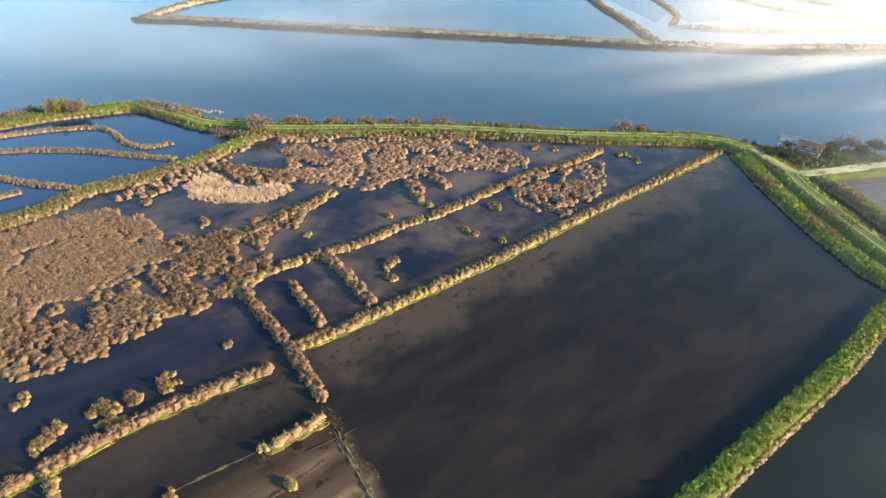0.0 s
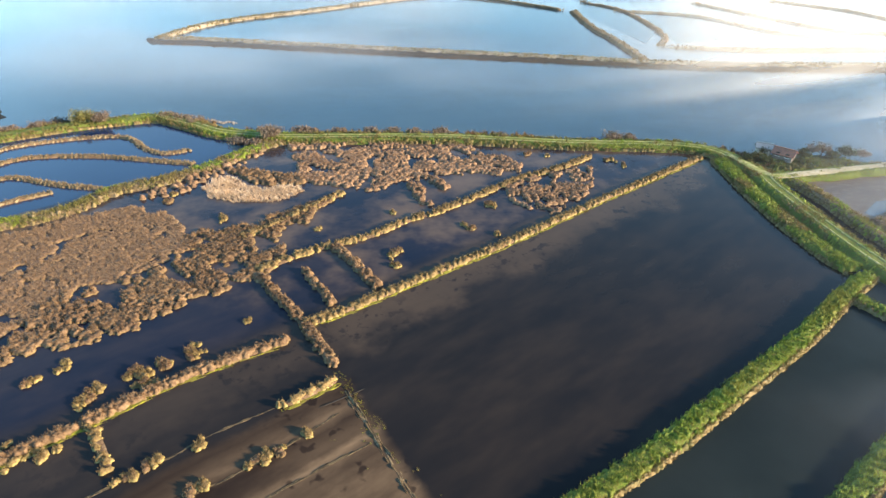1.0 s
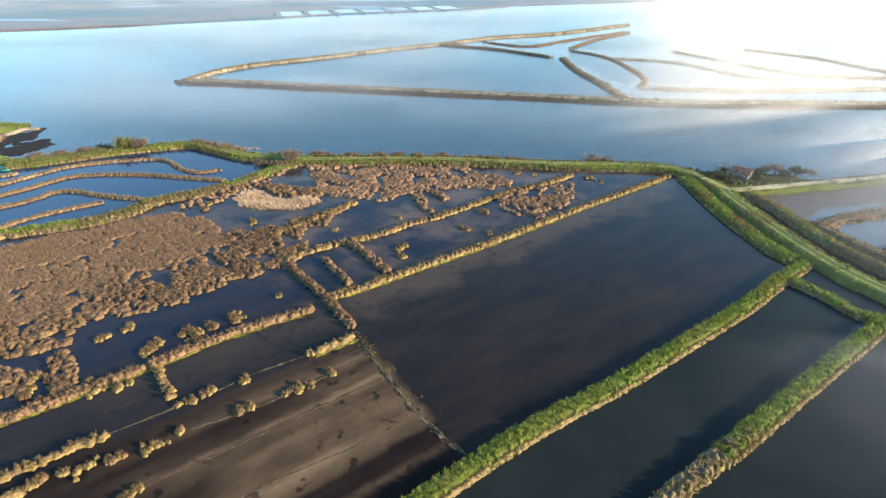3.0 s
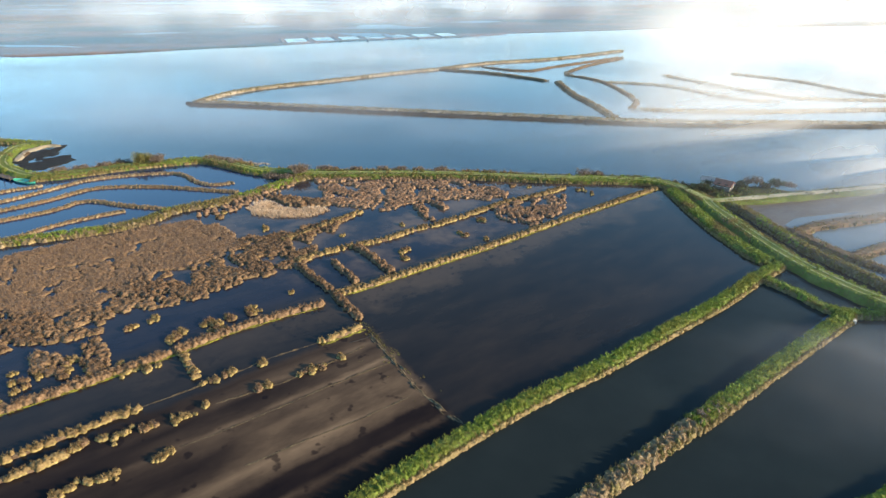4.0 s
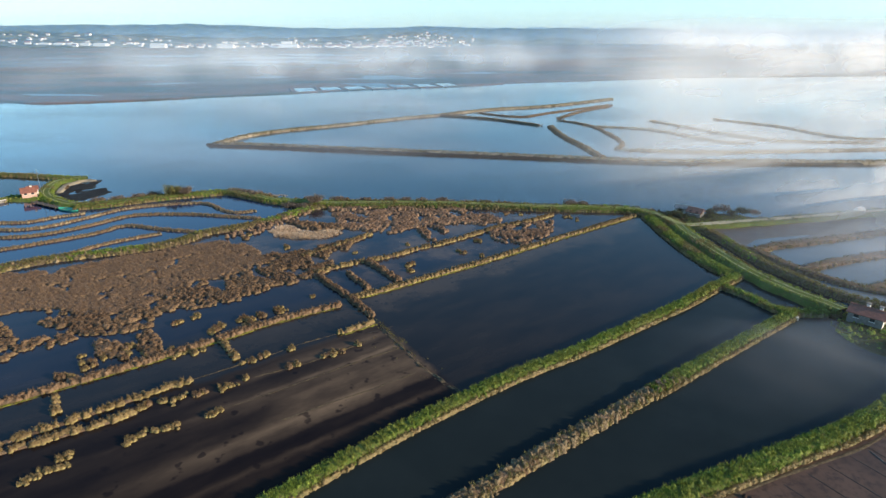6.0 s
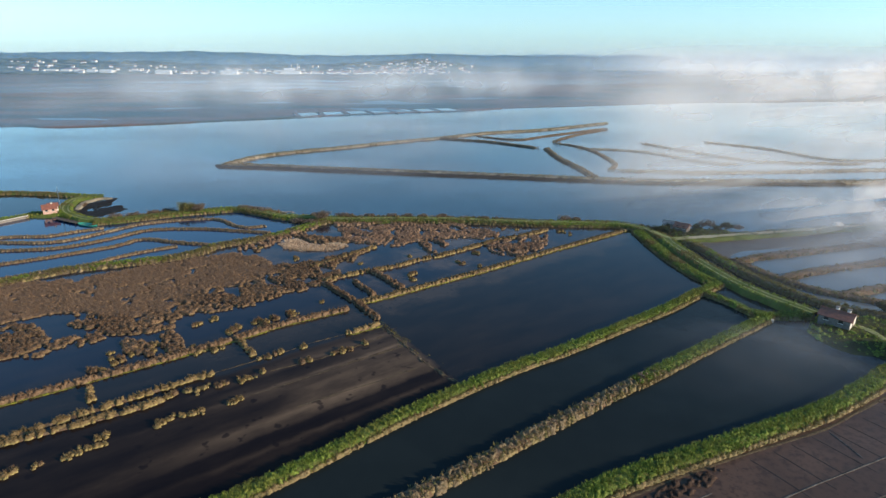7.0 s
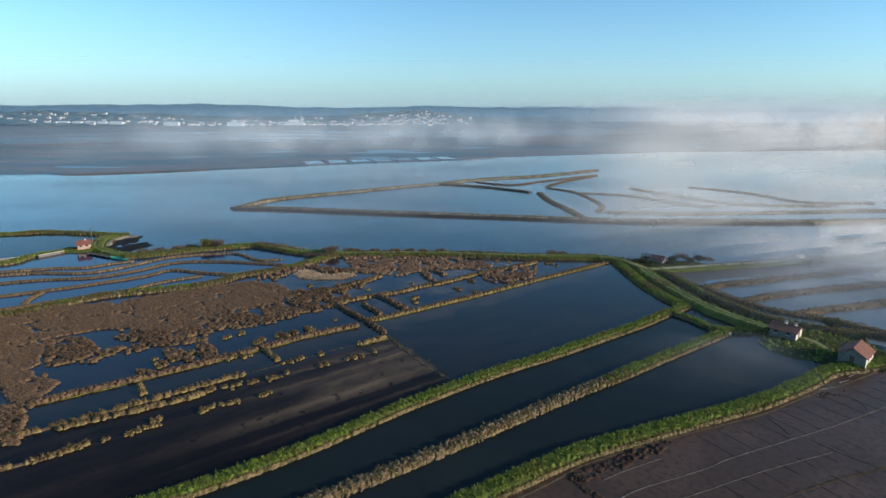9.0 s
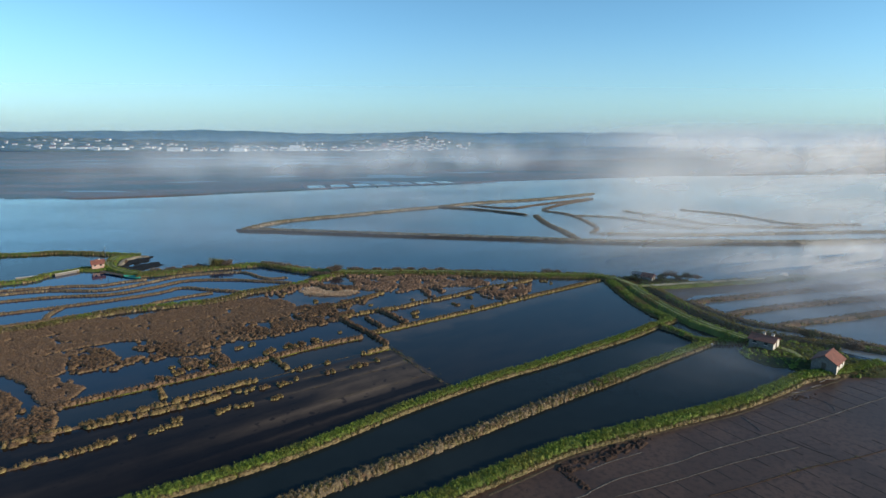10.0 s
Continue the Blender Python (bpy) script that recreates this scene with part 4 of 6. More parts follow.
BELT = (
    ([(-21, 98.8), (-27.6, 93.9), (-30.8, 90.2), (-35.3, 88.2), (-37.3, 85.1), (-41.4, 82.7), (-44.6, 83.7), (-45.8, 80), (-45.3, 77), (-43.4, 75.8), (-37.1, 75.6), (-32.9, 76.6), (-34.5, 80.7), (-34.2, 82.8), (-29.9, 79.5), (-29.6, 85.2), (-25, 86.5), (-24.9, 90.9)], 0.2),
    ([(-36.1, 73.2), (-34.6, 74.7), (-31.7, 75.6), (-30, 74.8), (-29, 72.3), (-30.2, 70.4), (-32.8, 70.5), (-34.8, 71.5)], 0.25), ([(-30.6, 76.4), (-27.8, 77.9), (-26.7, 75.1), (-28.3, 73.6)], 0.0),
    ([(-42, 74.3), (-40, 76.1), (-36.9, 75.1), (-36.6, 72.9), (-39.5, 72.4)], 0.0), ([(-44.1, 70.3), (-43.1, 72.8), (-41, 72.8), (-38.7, 70.7), (-42.1, 69)], 0.0), ([(-40.9, 69.3), (-38.7, 70.3), (-35.7, 69.3), (-34.6, 67.1), (-35.9, 64.7), (-37.4, 64.1), (-39.4, 66)], 0.2),
    ([(-34.3, 67.6), (-33.3, 69.4), (-30.1, 69.8), (-28, 67.7), (-30.1, 66.9), (-32, 66.5)], 0.0), ([(-46.9, 64.6), (-45.9, 66.1), (-42.5, 66.6), (-37.2, 63.2), (-38.8, 60.1), (-42.7, 60.2), (-43.9, 56.9), (-45.7, 58.7)], 0.2), ([(-50.3, 63.3), (-48.3, 65.3), (-46.8, 63.9), (-48.3, 62.2)], 0.0),
    ([(-60.6, 60.2), (-56.6, 59.9), (-54.7, 62), (-53.2, 60), (-52.1, 62.3), (-48.7, 59.2), (-44.9, 58.2), (-43.2, 54.8), (-47.2, 55.2), (-54, 56.7), (-58.5, 56.9)], 0.22), ([(-56, 63.4), (-55.3, 64.6), (-53.7, 64.3), (-54.5, 62.4)], 0.0),
    ([(-79.6, 43.5), (-79.4, 46), (-72.4, 45.9), (-70.4, 43.9), (-77.5, 42.5)], 0.2), ([(-78, 36.5), (-73, 38.7), (-70.4, 41.4), (-69.4, 47), (-64, 44), (-60.2, 50.1), (-57.1, 46.4), (-57.2, 42.9), (-61.2, 39.8), (-67.5, 38.8), (-71.6, 34.5), (-78, 33)], 0.3),
    ([(-90.8, 34), (-92.4, 43.6), (-86.6, 43.6), (-76.4, 34.1), (-76.8, 29.9), (-83.5, 28.8), (-85.4, 26.5)], 0.36), ([(-61, 56), (-56.5, 55.5), (-50, 54), (-44, 55.5), (-47, 52.5), (-54, 50), (-60, 49)], 0.34), ([(-64.3, 34.7), (-63.6, 37.2), (-59.3, 36), (-55.9, 33.4), (-58, 30.7), (-61.9, 32.3)], 0.25), ([(-58.6, 40.3), (-56.1, 40.7), (-52.8, 37.5), (-50.3, 31.2), (-52.4, 31.1), (-55.7, 35.7)], 0.25))
for i, (outline, open_part) in enumerate(BELT):
    rushes(outline, "lobed clump of brown rushes among dark pools", RUSH, 230 + 30 * i, 3.6, 0.29 + 0.3 * open_part, 0.42, 0.74, 0.56, 1.2)
rushes([(-58, 64), (-52, 67), (-47, 70.5), (-45, 75), (-36, 76), (-30, 76), (-28, 70), (-35, 64), (-43, 57), (-50, 54), (-60, 55), (-62, 59)], "ragged brown rushes between small pools", RUSH, 760, 2.6, 0.47, 0.5, 0.75, 0.6, 1.5, pools=(POOL_A, POOL_B))
rushes([(-82, 49), (-72, 48), (-64, 50), (-60, 51), (-56, 46), (-58, 42), (-66, 39), (-72, 40), (-78, 43)], "ragged brown rushes around dark pools", RUSH, 790, 2.6, 0.5, 0.45, 0.75, 0.6, 1.5)
M_NORTH = [(-35.1, 117.8), (-33.7, 119.6), (-29.1, 119.7), (-26.6, 121.5), (-18.5, 122.3), (-10.8, 121.6), (-5.2, 123.2), (0.5, 124.9), (6.9, 124.1), (9.8, 118.7), (13.5, 118.2), (18.5, 113.3), (16.7, 110), (13.5, 111), (13.2, 107.4), (7.5, 109.9), (4, 107.5), (0.5, 107.7), (-5.7, 106.1), (-10.6, 103.6), (-14.7, 99.5), (-18.8, 99.9), (-20.5, 102.4), (-26.6, 102.3), (-31.7, 105.1), (-32.4, 110.1)]
rushes(M_NORTH, "pinkish-brown rush marsh below the river dyke", PINKRUSH, 205, 5.0, 0.41, 0.42, 0.66, 0.52, 2.0)
for i, (outline, dens) in enumerate((([(-48.5, 109.8), (-45.2, 110.7), (-38.6, 108), (-32, 106.8), (-29, 103.2), (-33.8, 102.2), (-40.6, 103), (-43.3, 106.1)], 2.4), ([(-37.5, 122.5), (-29, 124.6), (-23.8, 124.1), (-24.8, 122.2), (-31.1, 122.1), (-35.9, 121)], 2.0), ([(-7.8, 102.7), (-5.7, 105.6), (-3.8, 100.9), (-3.5, 96.4), (-1.8, 93.1), (-3.6, 93.9), (-5.9, 98.1)], 2.0),
                                     ([(-4, 106.1), (-1.7, 106.9), (1.3, 101.9), (0, 100.9), (-2.3, 103.7)], 2.0), ([(-57, 106), (-48, 115), (-42, 119), (-47, 110), (-53, 98), (-62, 94)], 0.5), ([(-21, 124.5), (-14, 125.5), (-8, 124), (-12, 122.5)], 1.6))):
    rushes(outline, "pinkish-brown rushes in shallow water", PINKRUSH if i else RUSH, 700 + 30 * i, dens, 0.1, 0.3, 0.85, 0.7, 1.5)
rushes([(13.3, 102.3), (16.2, 104), (19.6, 108), (23.1, 108.6), (26.4, 110.7), (33.9, 112.7), (32.7, 106.3), (30, 99.2), (26, 93.8), (21.8, 90.3), (18.4, 91.1), (15.2, 94.6), (13.5, 96.7)], "maze of brown rushes in shallow water", PINKRUSH, 207, 5.0, 0.47, 0.45, 0.58, 0.55, 1.5)
marsh([(-50, 101.2), (-49.4, 104.3), (-46.8, 106.5), (-43.6, 103.7), (-41.8, 101.3), (-37.7, 100.3), (-32.7, 102.2), (-29.8, 101.6), (-28.7, 99.3), (-33, 94.9), (-37, 94.2), (-42.4, 94.7), (-46.8, 96.8)], "pale straw-coloured reed bed", 10.0, 0.05, 0.9, STRAW, 210, REEDS, 0.1, "reed_bed")

# single tussocks
TUSSOCK_MESHES = []
for i in range(8):
    g = np.random.default_rng(900 + i)
    spots = np.concatenate([[(0, 0)], g.normal(0, 0.4, (5, 2))])
    me = rush_mesh("tussock", spots, g.uniform(0.3, 0.52, 6), g.uniform(0.4, 0.72, 6), 0.15, 900 + i, 0.6, 0.9)
    me.materials.append(TANRUSH if i % 4 else RUSH)
    TUSSOCK_MESHES.append(me)


def tussock(x, y, size=0.9, label="round tan rush tussock standing in shallow water"):
    ob = new("rush_tussock", TUSSOCK_MESHES[int(RNG.integers(0, 8))])
    ob.matrix_basis = pose(x, y, -0.06, 0, 0, RNG.uniform(0, 360)) @ Matrix.Diagonal((size, size, size * RNG.uniform(0.85, 1.1), 1))
    return tagged(ob, label, "tussock", "rush tussocks")


POOLS_A = ((-36.9, 47.9, 5, 0.7), (-34.2, 50.4, 6, 1.3), (-40.4, 45.9, 4, 0.7), (-38.2, 45.3, 5, 1.0), (-43.9, 41.2, 5, 1.1), (-38.7, 44.2, 3, 0.7), (-43.6, 42.8, 2, 0.5), (-50.7, 47.2, 3, 0.8), (-28.7, 57.2, 2, 0.4), (-23, 83.8, 2, 0.5), (-9.6, 90.5, 1, 0.1),
                        (-8, 75.8, 4, 1.0), (-7.7, 72.3, 2, 0.5), (4.9, 84.8, 4, 1.0), (8.9, 93.8, 5, 1.2), (-41.5, 87.1, 4, 0.9), (-55.2, 97.6, 3, 0.9), (-55.2, 93.8, 3, 0.8), (9.6, 82.6, 1, 0.2), (-52.2, 44.5, 3, 0.7))
POOLS_B = (
                        (-40.7, 45.8, 2, 0.6), (-47.4, 33.6, 5, 1.6), (-44, 33.2, 3, 0.9), (-51.9, 31.3, 5, 1.6), (-61.9, 29.7, 8, 2.6), (-64, 25, 3, 1.0), (-57, 33.5, 7, 2.2), (20, 120, 3, 1.0), (24.5, 119, 1, 0.2), (38, 116, 3, 1.2), (41, 113.5, 2, 0.6))
for x, y, n, spread in POOLS_A + POOLS_B:
    for _ in range(n):
        tussock(x + RNG.normal(0, spread * 0.6), y + RNG.normal(0, spread * 0.6), RNG.uniform(0.65, 1.05), "tan rush tussock in dark lagoon water")
TUFT_ROWS_A = ((-47.4, 15.4, -45.2, 17, 4), (-43.9, 17.9, -43.7, 18.1, 1), (-42.3, 18.3, -41.1, 19.5, 3), (-39.6, 19.7, -38, 21, 4), (-36, 21.2, -34.1, 22.9, 4), (-32.7, 24.6, -32.5, 24.8, 1), (-52.4, 2.3, -49.7, 3.7, 4), (-51.5, 4.6, -51.4, 5.6, 2))
TUFT_ROWS_B = (
                          (-44.4, 8.1, -43.1, 9.9, 3), (-41.8, 10.8, -41.6, 11, 1), (-40.3, 11.1, -38.8, 12.5, 3), (-35.5, 14.5, -33.9, 16.3, 3), (-35, 29.4, -30.6, 32.6, 6), (-15.6, 36.5, -15.4, 36.7, 1), (-28, 34.5, -27, 35.1, 2), (-26.8, 28.6, -24.6, 30, 3), (-21.7, 31.8, -17.5, 34.4, 6),
                          (-54, 0, -52.6, 1.5, 3), (-57, -1.5, -56.7, -1.2, 2), (-59.2, -2.6, -62, -5, 5), (-63, -6, -64.8, -7.6, 4))
for x0, y0, x1, y1, n in TUFT_ROWS_A + TUFT_ROWS_B:
    for k in range(n):
        u = (k + 0.5) / n
        tussock(x0 + (x1 - x0) * u + RNG.normal(0, 0.12), y0 + (y1 - y0) * u + RNG.normal(0, 0.12), RNG.uniform(0.68, 0.98), "small tan rush tussock on a submerged mud ridge")

# pale ridges in the mud
for i, r_line in enumerate(([(-7.9, 35.3), (-15.6, 29.8), (-27.6, 20.6), (-34, 16.3)], [(-3.7, 27.6), (-11.5, 21.9), (-17.2, 18.3), (-24, 13.6)], [(-13, 45), (-26.3, 36.5), (-30.7, 32.6), (-42, 24)], [(-12, 40), (-17.4, 34.9), (-24, 29.6), (-32, 25)])):
    tagged(part("mud_ridge", ridge_mesh("mud_ridge", r_line, 0.5, 0.15, 0.012, 0.1, 0.3, 0.06, 300 + i), RIDGE), "low pale mud ridge rising just above the water", "mud ridge", "mud ridges", "structure")
marsh([(-13.5, 44.5), (-11.5, 45.5), (-9, 40.5), (-10, 39.5)], "yellow-green weed on the mud", 4.0, 0.3, 0.45, ALGA, 220, TUFTS, 0.3, "weed")

# salt pan walls
for i, r_line in enumerate(([(8, -25), (21.6, -19.2), (24.7, -17.1), (30.2, -13.6), (41.3, -8.8), (47.7, -5.4), (60.7, 0.3), (70.7, 4.7), (80.5, 9.5), (94.6, 16.4), (130, 32)], [(26.8, -19.1), (33.9, -16.4), (39.2, -14.2), (50.9, -9), (63.3, -4.3), (66, -3.3)],
                             [(41.9, -18.7), (49.4, -15.9), (56.5, -12.9), (63.9, -10), (69.9, -8.2), (80.2, -4.5), (110, 8)], [(60.3, 8.6), (61, 4.6), (61.4, 1.2)], [(81.5, 15.7), (81.5, 12), (80.6, 9.9)], [(20.1, -10.7), (21.4, -13.5), (23.9, -16.8)], [(24.6, -11.9), (29.6, -8.9), (36.6, -5.5)])):
    broad = (0.34, 0.24, 0.42, 0.4, 0.34, 0.4, 0.22)[i]
    tagged(part("pan_wall", ridge_mesh("pan_wall", r_line, broad, broad * 0.35, 0.1, 0.05, 0.5, 0.05, 330 + i), CLOD if i in (2, 5) else WALL), "low clay wall between salt pans", "wall", "salt pan walls", "structure")
tagged(part("pan_divider", ridge_mesh("pan_divider", [(63.6, 0.5), (66, -3.3), (69.4, -7.4)], 0.5, 0.14, 0.07, 0.02, 0.6, 0.03, 349), DIVIDER), "thick dark mud divider across a salt pan", "divider", "salt pan dividers", "structure")
for i in range(24):
    x0 = 25 + i * 3.9 + RNG.uniform(-0.4, 0.4)
    y0 = -6.9 + (x0 - 25) * 0.455
    yw = -16.9 + (x0 - 25) * 0.468  # the long wall
    for k, (ya, yb) in enumerate(((y0, yw + 0.5), (yw - 0.4, yw - 4.9), (yw - 5.3, yw - 10.0), (yw - 10.6, yw - 19.0))):
        if (k == 0 and x0 < 41) or (k == 1 and x0 > 66):
            continue
        g0 = RNG.uniform(-0.25, 0.25)
        tagged(part("pan_divider", ridge_mesh("pan_divider", [(x0 + 0.55 * (y0 - ya), ya), (x0 + 0.55 * (y0 - ya) + 0.275 * (ya - yb) + g0, (ya + yb) / 2), (x0 + 0.55 * (y0 - yb), yb)], 0.45, 0.14, 0.05, 0.03, 0.7, 0.03, 350 + i), DIVIDER), "thin dark mud divider across a salt pan", "divider", "salt pan dividers", "structure")
wp, wu = strip_points([(49.4, -15.9), (56.5, -12.9), (63.9, -10), (69.9, -8.2), (80.2, -4.5), (110, 8)], -0.3, 0.3, 2.5, 660)
wk = fractal(wp, 0.1, 661) > 0.46
tagged(part("weed", scatter_mesh("weed", TUFTS, wp[wk], RNG.uniform(0.3, 0.7, int(wk.sum())), 0.05, 662), OLIVE), "yellow-green weed along a salt pan wall", "weed", kind="stuff")

# ---- island and far shores ----
ISLAND_OUTER = (
        ([(-114, 231.5), (-105, 231), (-93.8, 229.8), (-69.1, 225.4), (-34.6, 219.4), (-6.6, 214.6), (27.7, 209), (51.5, 205), (74, 201), (109, 198.6), (145, 199), (183, 199), (233, 205), (320, 215)], 5.0, 1.3, "long stony island dyke with a dark tidal edge", PALEGRASS),
        ([(-114, 232), (-112, 241), (-104.3, 259.5), (-90.3, 274.7), (-62.5, 296), (-31.4, 322.5), (-4, 342), (30, 371), (79, 396), (139, 446)], 5.0, 1.0, "tan grass dyke on the island's far side", PALEGRASS))
ISLAND_INNER = (
        ([(-5, 341.6), (25.9, 327.7), (45.7, 312), (58, 300)], 4.0, 0.9, "inner island dyke", SOIL),
        ([(63, 299), (64.5, 262.8), (69.4, 231.4), (72, 204)], 5.0, 1.0, "inner island dyke ending at the river", SOIL),
        ([(73.2, 330.4), (97.1, 366.7), (128.1, 400.6)], 3.6, 0.7, "low brown dike in mist", DRY), ([(72.1, 324), (88, 300), (92, 250), (84, 226)], 3.6, 0.7, "low brown dike in mist", DRY),
        ([(20, 356.4), (48.8, 337), (73.3, 358.3), (130.3, 409.6)], 4, 0.65, "low brown dike in mist", DRY), ([(84, 300), (119, 287.5), (142.6, 252), (160, 246)], 4, 0.7, "low pale dike in mist", PALEGRASS),
        ([(130, 326), (165, 264), (184, 253), (230, 250)], 4, 0.7, "low pale dike in mist", PALEGRASS), ([(84.8, 226), (130.7, 222), (197.6, 229), (226.3, 233), (300, 240)], 6, 0.8, "low pale dike in mist", PALEGRASS), ([(174, 334), (202, 304), (219, 265), (260, 262)], 4, 0.7, "low pale dike in mist", PALEGRASS))
for i, (s_line, w, h, lab, mt) in enumerate(ISLAND_OUTER + ISLAND_INNER):
    ob = tagged(new("levee"), lab, "levee", "island dykes", "structure")
    part("bank", ridge_mesh("bank", s_line, w, w * 0.45, h, 0.35, 1.0, 0.3, 400 + i, 14.0 if h < 0.85 else 3.0), mt, ob)
    p, u = strip_points(s_line, -w * 0.42, w * 0.42, 7.0 if i < 2 else 2.4, 420 + i)
    part("scrub", scatter_mesh("scrub", SMALL, p, RNG.uniform(0.4, 1.0, len(p)) * 0.9, crest_height(u, w, w * 0.45, h) - 0.2, 430 + i), FRINGE if i < 2 else BUSH, ob, "tan scrub", "stuff")
tagged(part("tidal_edge", ridge_mesh("tidal_edge", [(-117.5, 232), (-114.5, 229.2), (-105, 228.2), (-93.8, 227), (-69.1, 222.6), (-34.6, 216.6), (-6.6, 211.8), (27.7, 206.2), (51.5, 202.2), (74, 198.2), (109, 195.8), (145, 196), (183, 196)], 4.0, 1.2, 0.75, 0.6, 1.0, 0.3, 466), TIDAL_DITCH), "dark weedy stones along the island's tidal edge", "shore", kind="structure")
marsh([(-13, 44), (-10, 45), (-5, 35), (4, 21.5), (0, 20), (-9, 31)], "sparse weed tufts on the mud edge", 0.3, 0.35, 0.28, OLIVE, 221, SMALL, 0.3, "weed")
CLODS = [cushion(150 + i, 0.46, 0.10, 0, 0.1, 7, 2) for i in range(6)]
rushes([(20.6, -10.2), (22.2, -11.9), (28.4, -8.7), (36, -4.6), (40.1, -1.2), (38.2, -0.6), (28, -5.9), (23.9, -8)], "heap of dark broken mud beside the dyke", CLOD, 222, 7.0, 0.36, 0.5, 0.5, 0.28, 0.8, name="mud_heap", blades=0.0, rough=0.6)
rushes([(19.6, -10.6), (20.8, -10.0), (24.6, -16.6), (23.6, -17.2)], "line of thrown-up mud between two pans", CLOD, 226, 5.0, 0.3, 0.5, 0.5, 0.22, 0.5, name="mud_heap", blades=0.0, rough=0.6)
marsh([(72, 15.2), (78, 17.8), (82, 19.4), (80, 16.6), (75, 14.6)], "scattered mud clods beside the dyke", 8.0, 0.45, 0.6, CLOD, 223, CLODS, 0.3, "mud_clods", 0.1)
DITCH = [(71.5, 103), (75, 101), (78.6, 82), (83.5, 67), (88, 58), (83, 54), (76, 66), (72.4, 78)]
# Near-black sheet: the ditch's shade is put into its colour.
sheet("ditch_bed", DITCH, 0.1, TIDAL_DITCH, "ditch bed beside the track, its shade painted dark", "ditch")
sheet("water_ditch_2", [(66, 65), (71, 68.5), (79, 54), (76, 51), (70.6, 53)], 0.016, TEAL, "dark ditch between two dykes", "ditch")
bp, bu = strip_points(RIVER_LINE, -4.6, -2.9, 2.6, 640)
keep = fractal(bp, 0.07, 641) > 0.5
tagged(part("bank_scrub", scatter_mesh("bank_scrub", SMALL, bp[keep], RNG.uniform(0.7, 1.5, int(keep.sum())), 0.0, 642), RUSH), "low brown scrub along the river bank", "scrub", kind="stuff")
tagged(part("sand_spit", ridge_mesh("sand_spit", [(-135, 138.8), (-138.2, 146.9), (-138.8, 152.6), (-137.4, 157), (-134.8, 158.2), (-131.5, 157)], 3.4, 1.0, 0.45, 0.3, 0.6, 0.1, 468, 2.0), SAND), "rough brown sand spit inside the dyke's curve", "sand", kind="structure")
rushes([(-134.9, 138.6), (-136.8, 147.4), (-133.9, 154.2), (-132, 159.3), (-130.7, 150.4), (-120.3, 143.4), (-119.2, 139), (-122.9, 132.2), (-128, 132.1)], "dark tidal mud beside the sand spit", TIDAL_DITCH, 480, 1.6, 0.36, 0.12, 2.0, 0.1, 2.0, name="tidal_mud", blades=0.0)
tp, tu = strip_points([(-137.5, 141), (-136.8, 146), (-140, 152)], -1.0, 1.0, 5.0, 670)
tagged(part("driftwood", scatter_mesh("driftwood", LOW_CUSHIONS, tp, RNG.uniform(0.3, 0.6, len(tp)), 0.2, 671), DRY), "brown drift and stones along the sand spit", "drift", kind="stuff")
sheet("island_mud", [(-110, 224), (-50, 213), (0, 206), (70, 197.5), (120, 191), (200, 194), (200, 200), (70, 203), (0, 212), (-50, 219), (-112, 231)], -0.03, MUD, "dark tidal mud below the island dyke", "mud")
sheet("water_pond_6", [(-110, 233), (-90, 268), (-32, 318), (-5, 340), (58, 299), (64, 262), (71, 205), (0, 213)], 0.0, RIVER, "pale blue pond inside the island", "pond")
sheet("island_flat", [(-5, 342), (58, 300), (72, 205), (150, 196), (330, 216), (420, 300), (300, 470), (139, 446), (79, 396)], 0.02, PALE, "pale shallow water over the island's salt pans", "water")
for i, q in enumerate(([(66, 296), (73, 322), (88, 298), (90, 252), (80, 232)], [(96, 296), (118, 285), (140, 252), (92, 232), (94, 255)], [(76, 335), (96, 364), (126, 396), (150, 370), (110, 320)], [(130, 320), (162, 262), (150, 256), (122, 288)], [(186, 300), (216, 266), (190, 258), (168, 270)], [(30, 350), (48, 334), (66, 344), (52, 362)])):
    sheet(f"water_pan_{i + 1}", q, 0.06, RIVER, "pale salt pan water on the island", "pan")
SHORE = [(-900, 330), (-500, 375), (-368, 390), (-332, 398), (-299, 391), (-240, 416), (-200, 442), (-145, 471), (-105, 497), (-51, 525), (9, 549), (60, 585), (300, 680), (900, 800), (2500, 900), (4700, 900), (4700, 4800), (-4700, 4800), (-4700, 200)]
sheet("far_flats", SHORE, 0.1, FLAT, "wide brown and pink salt flats on the far shore", "ground")
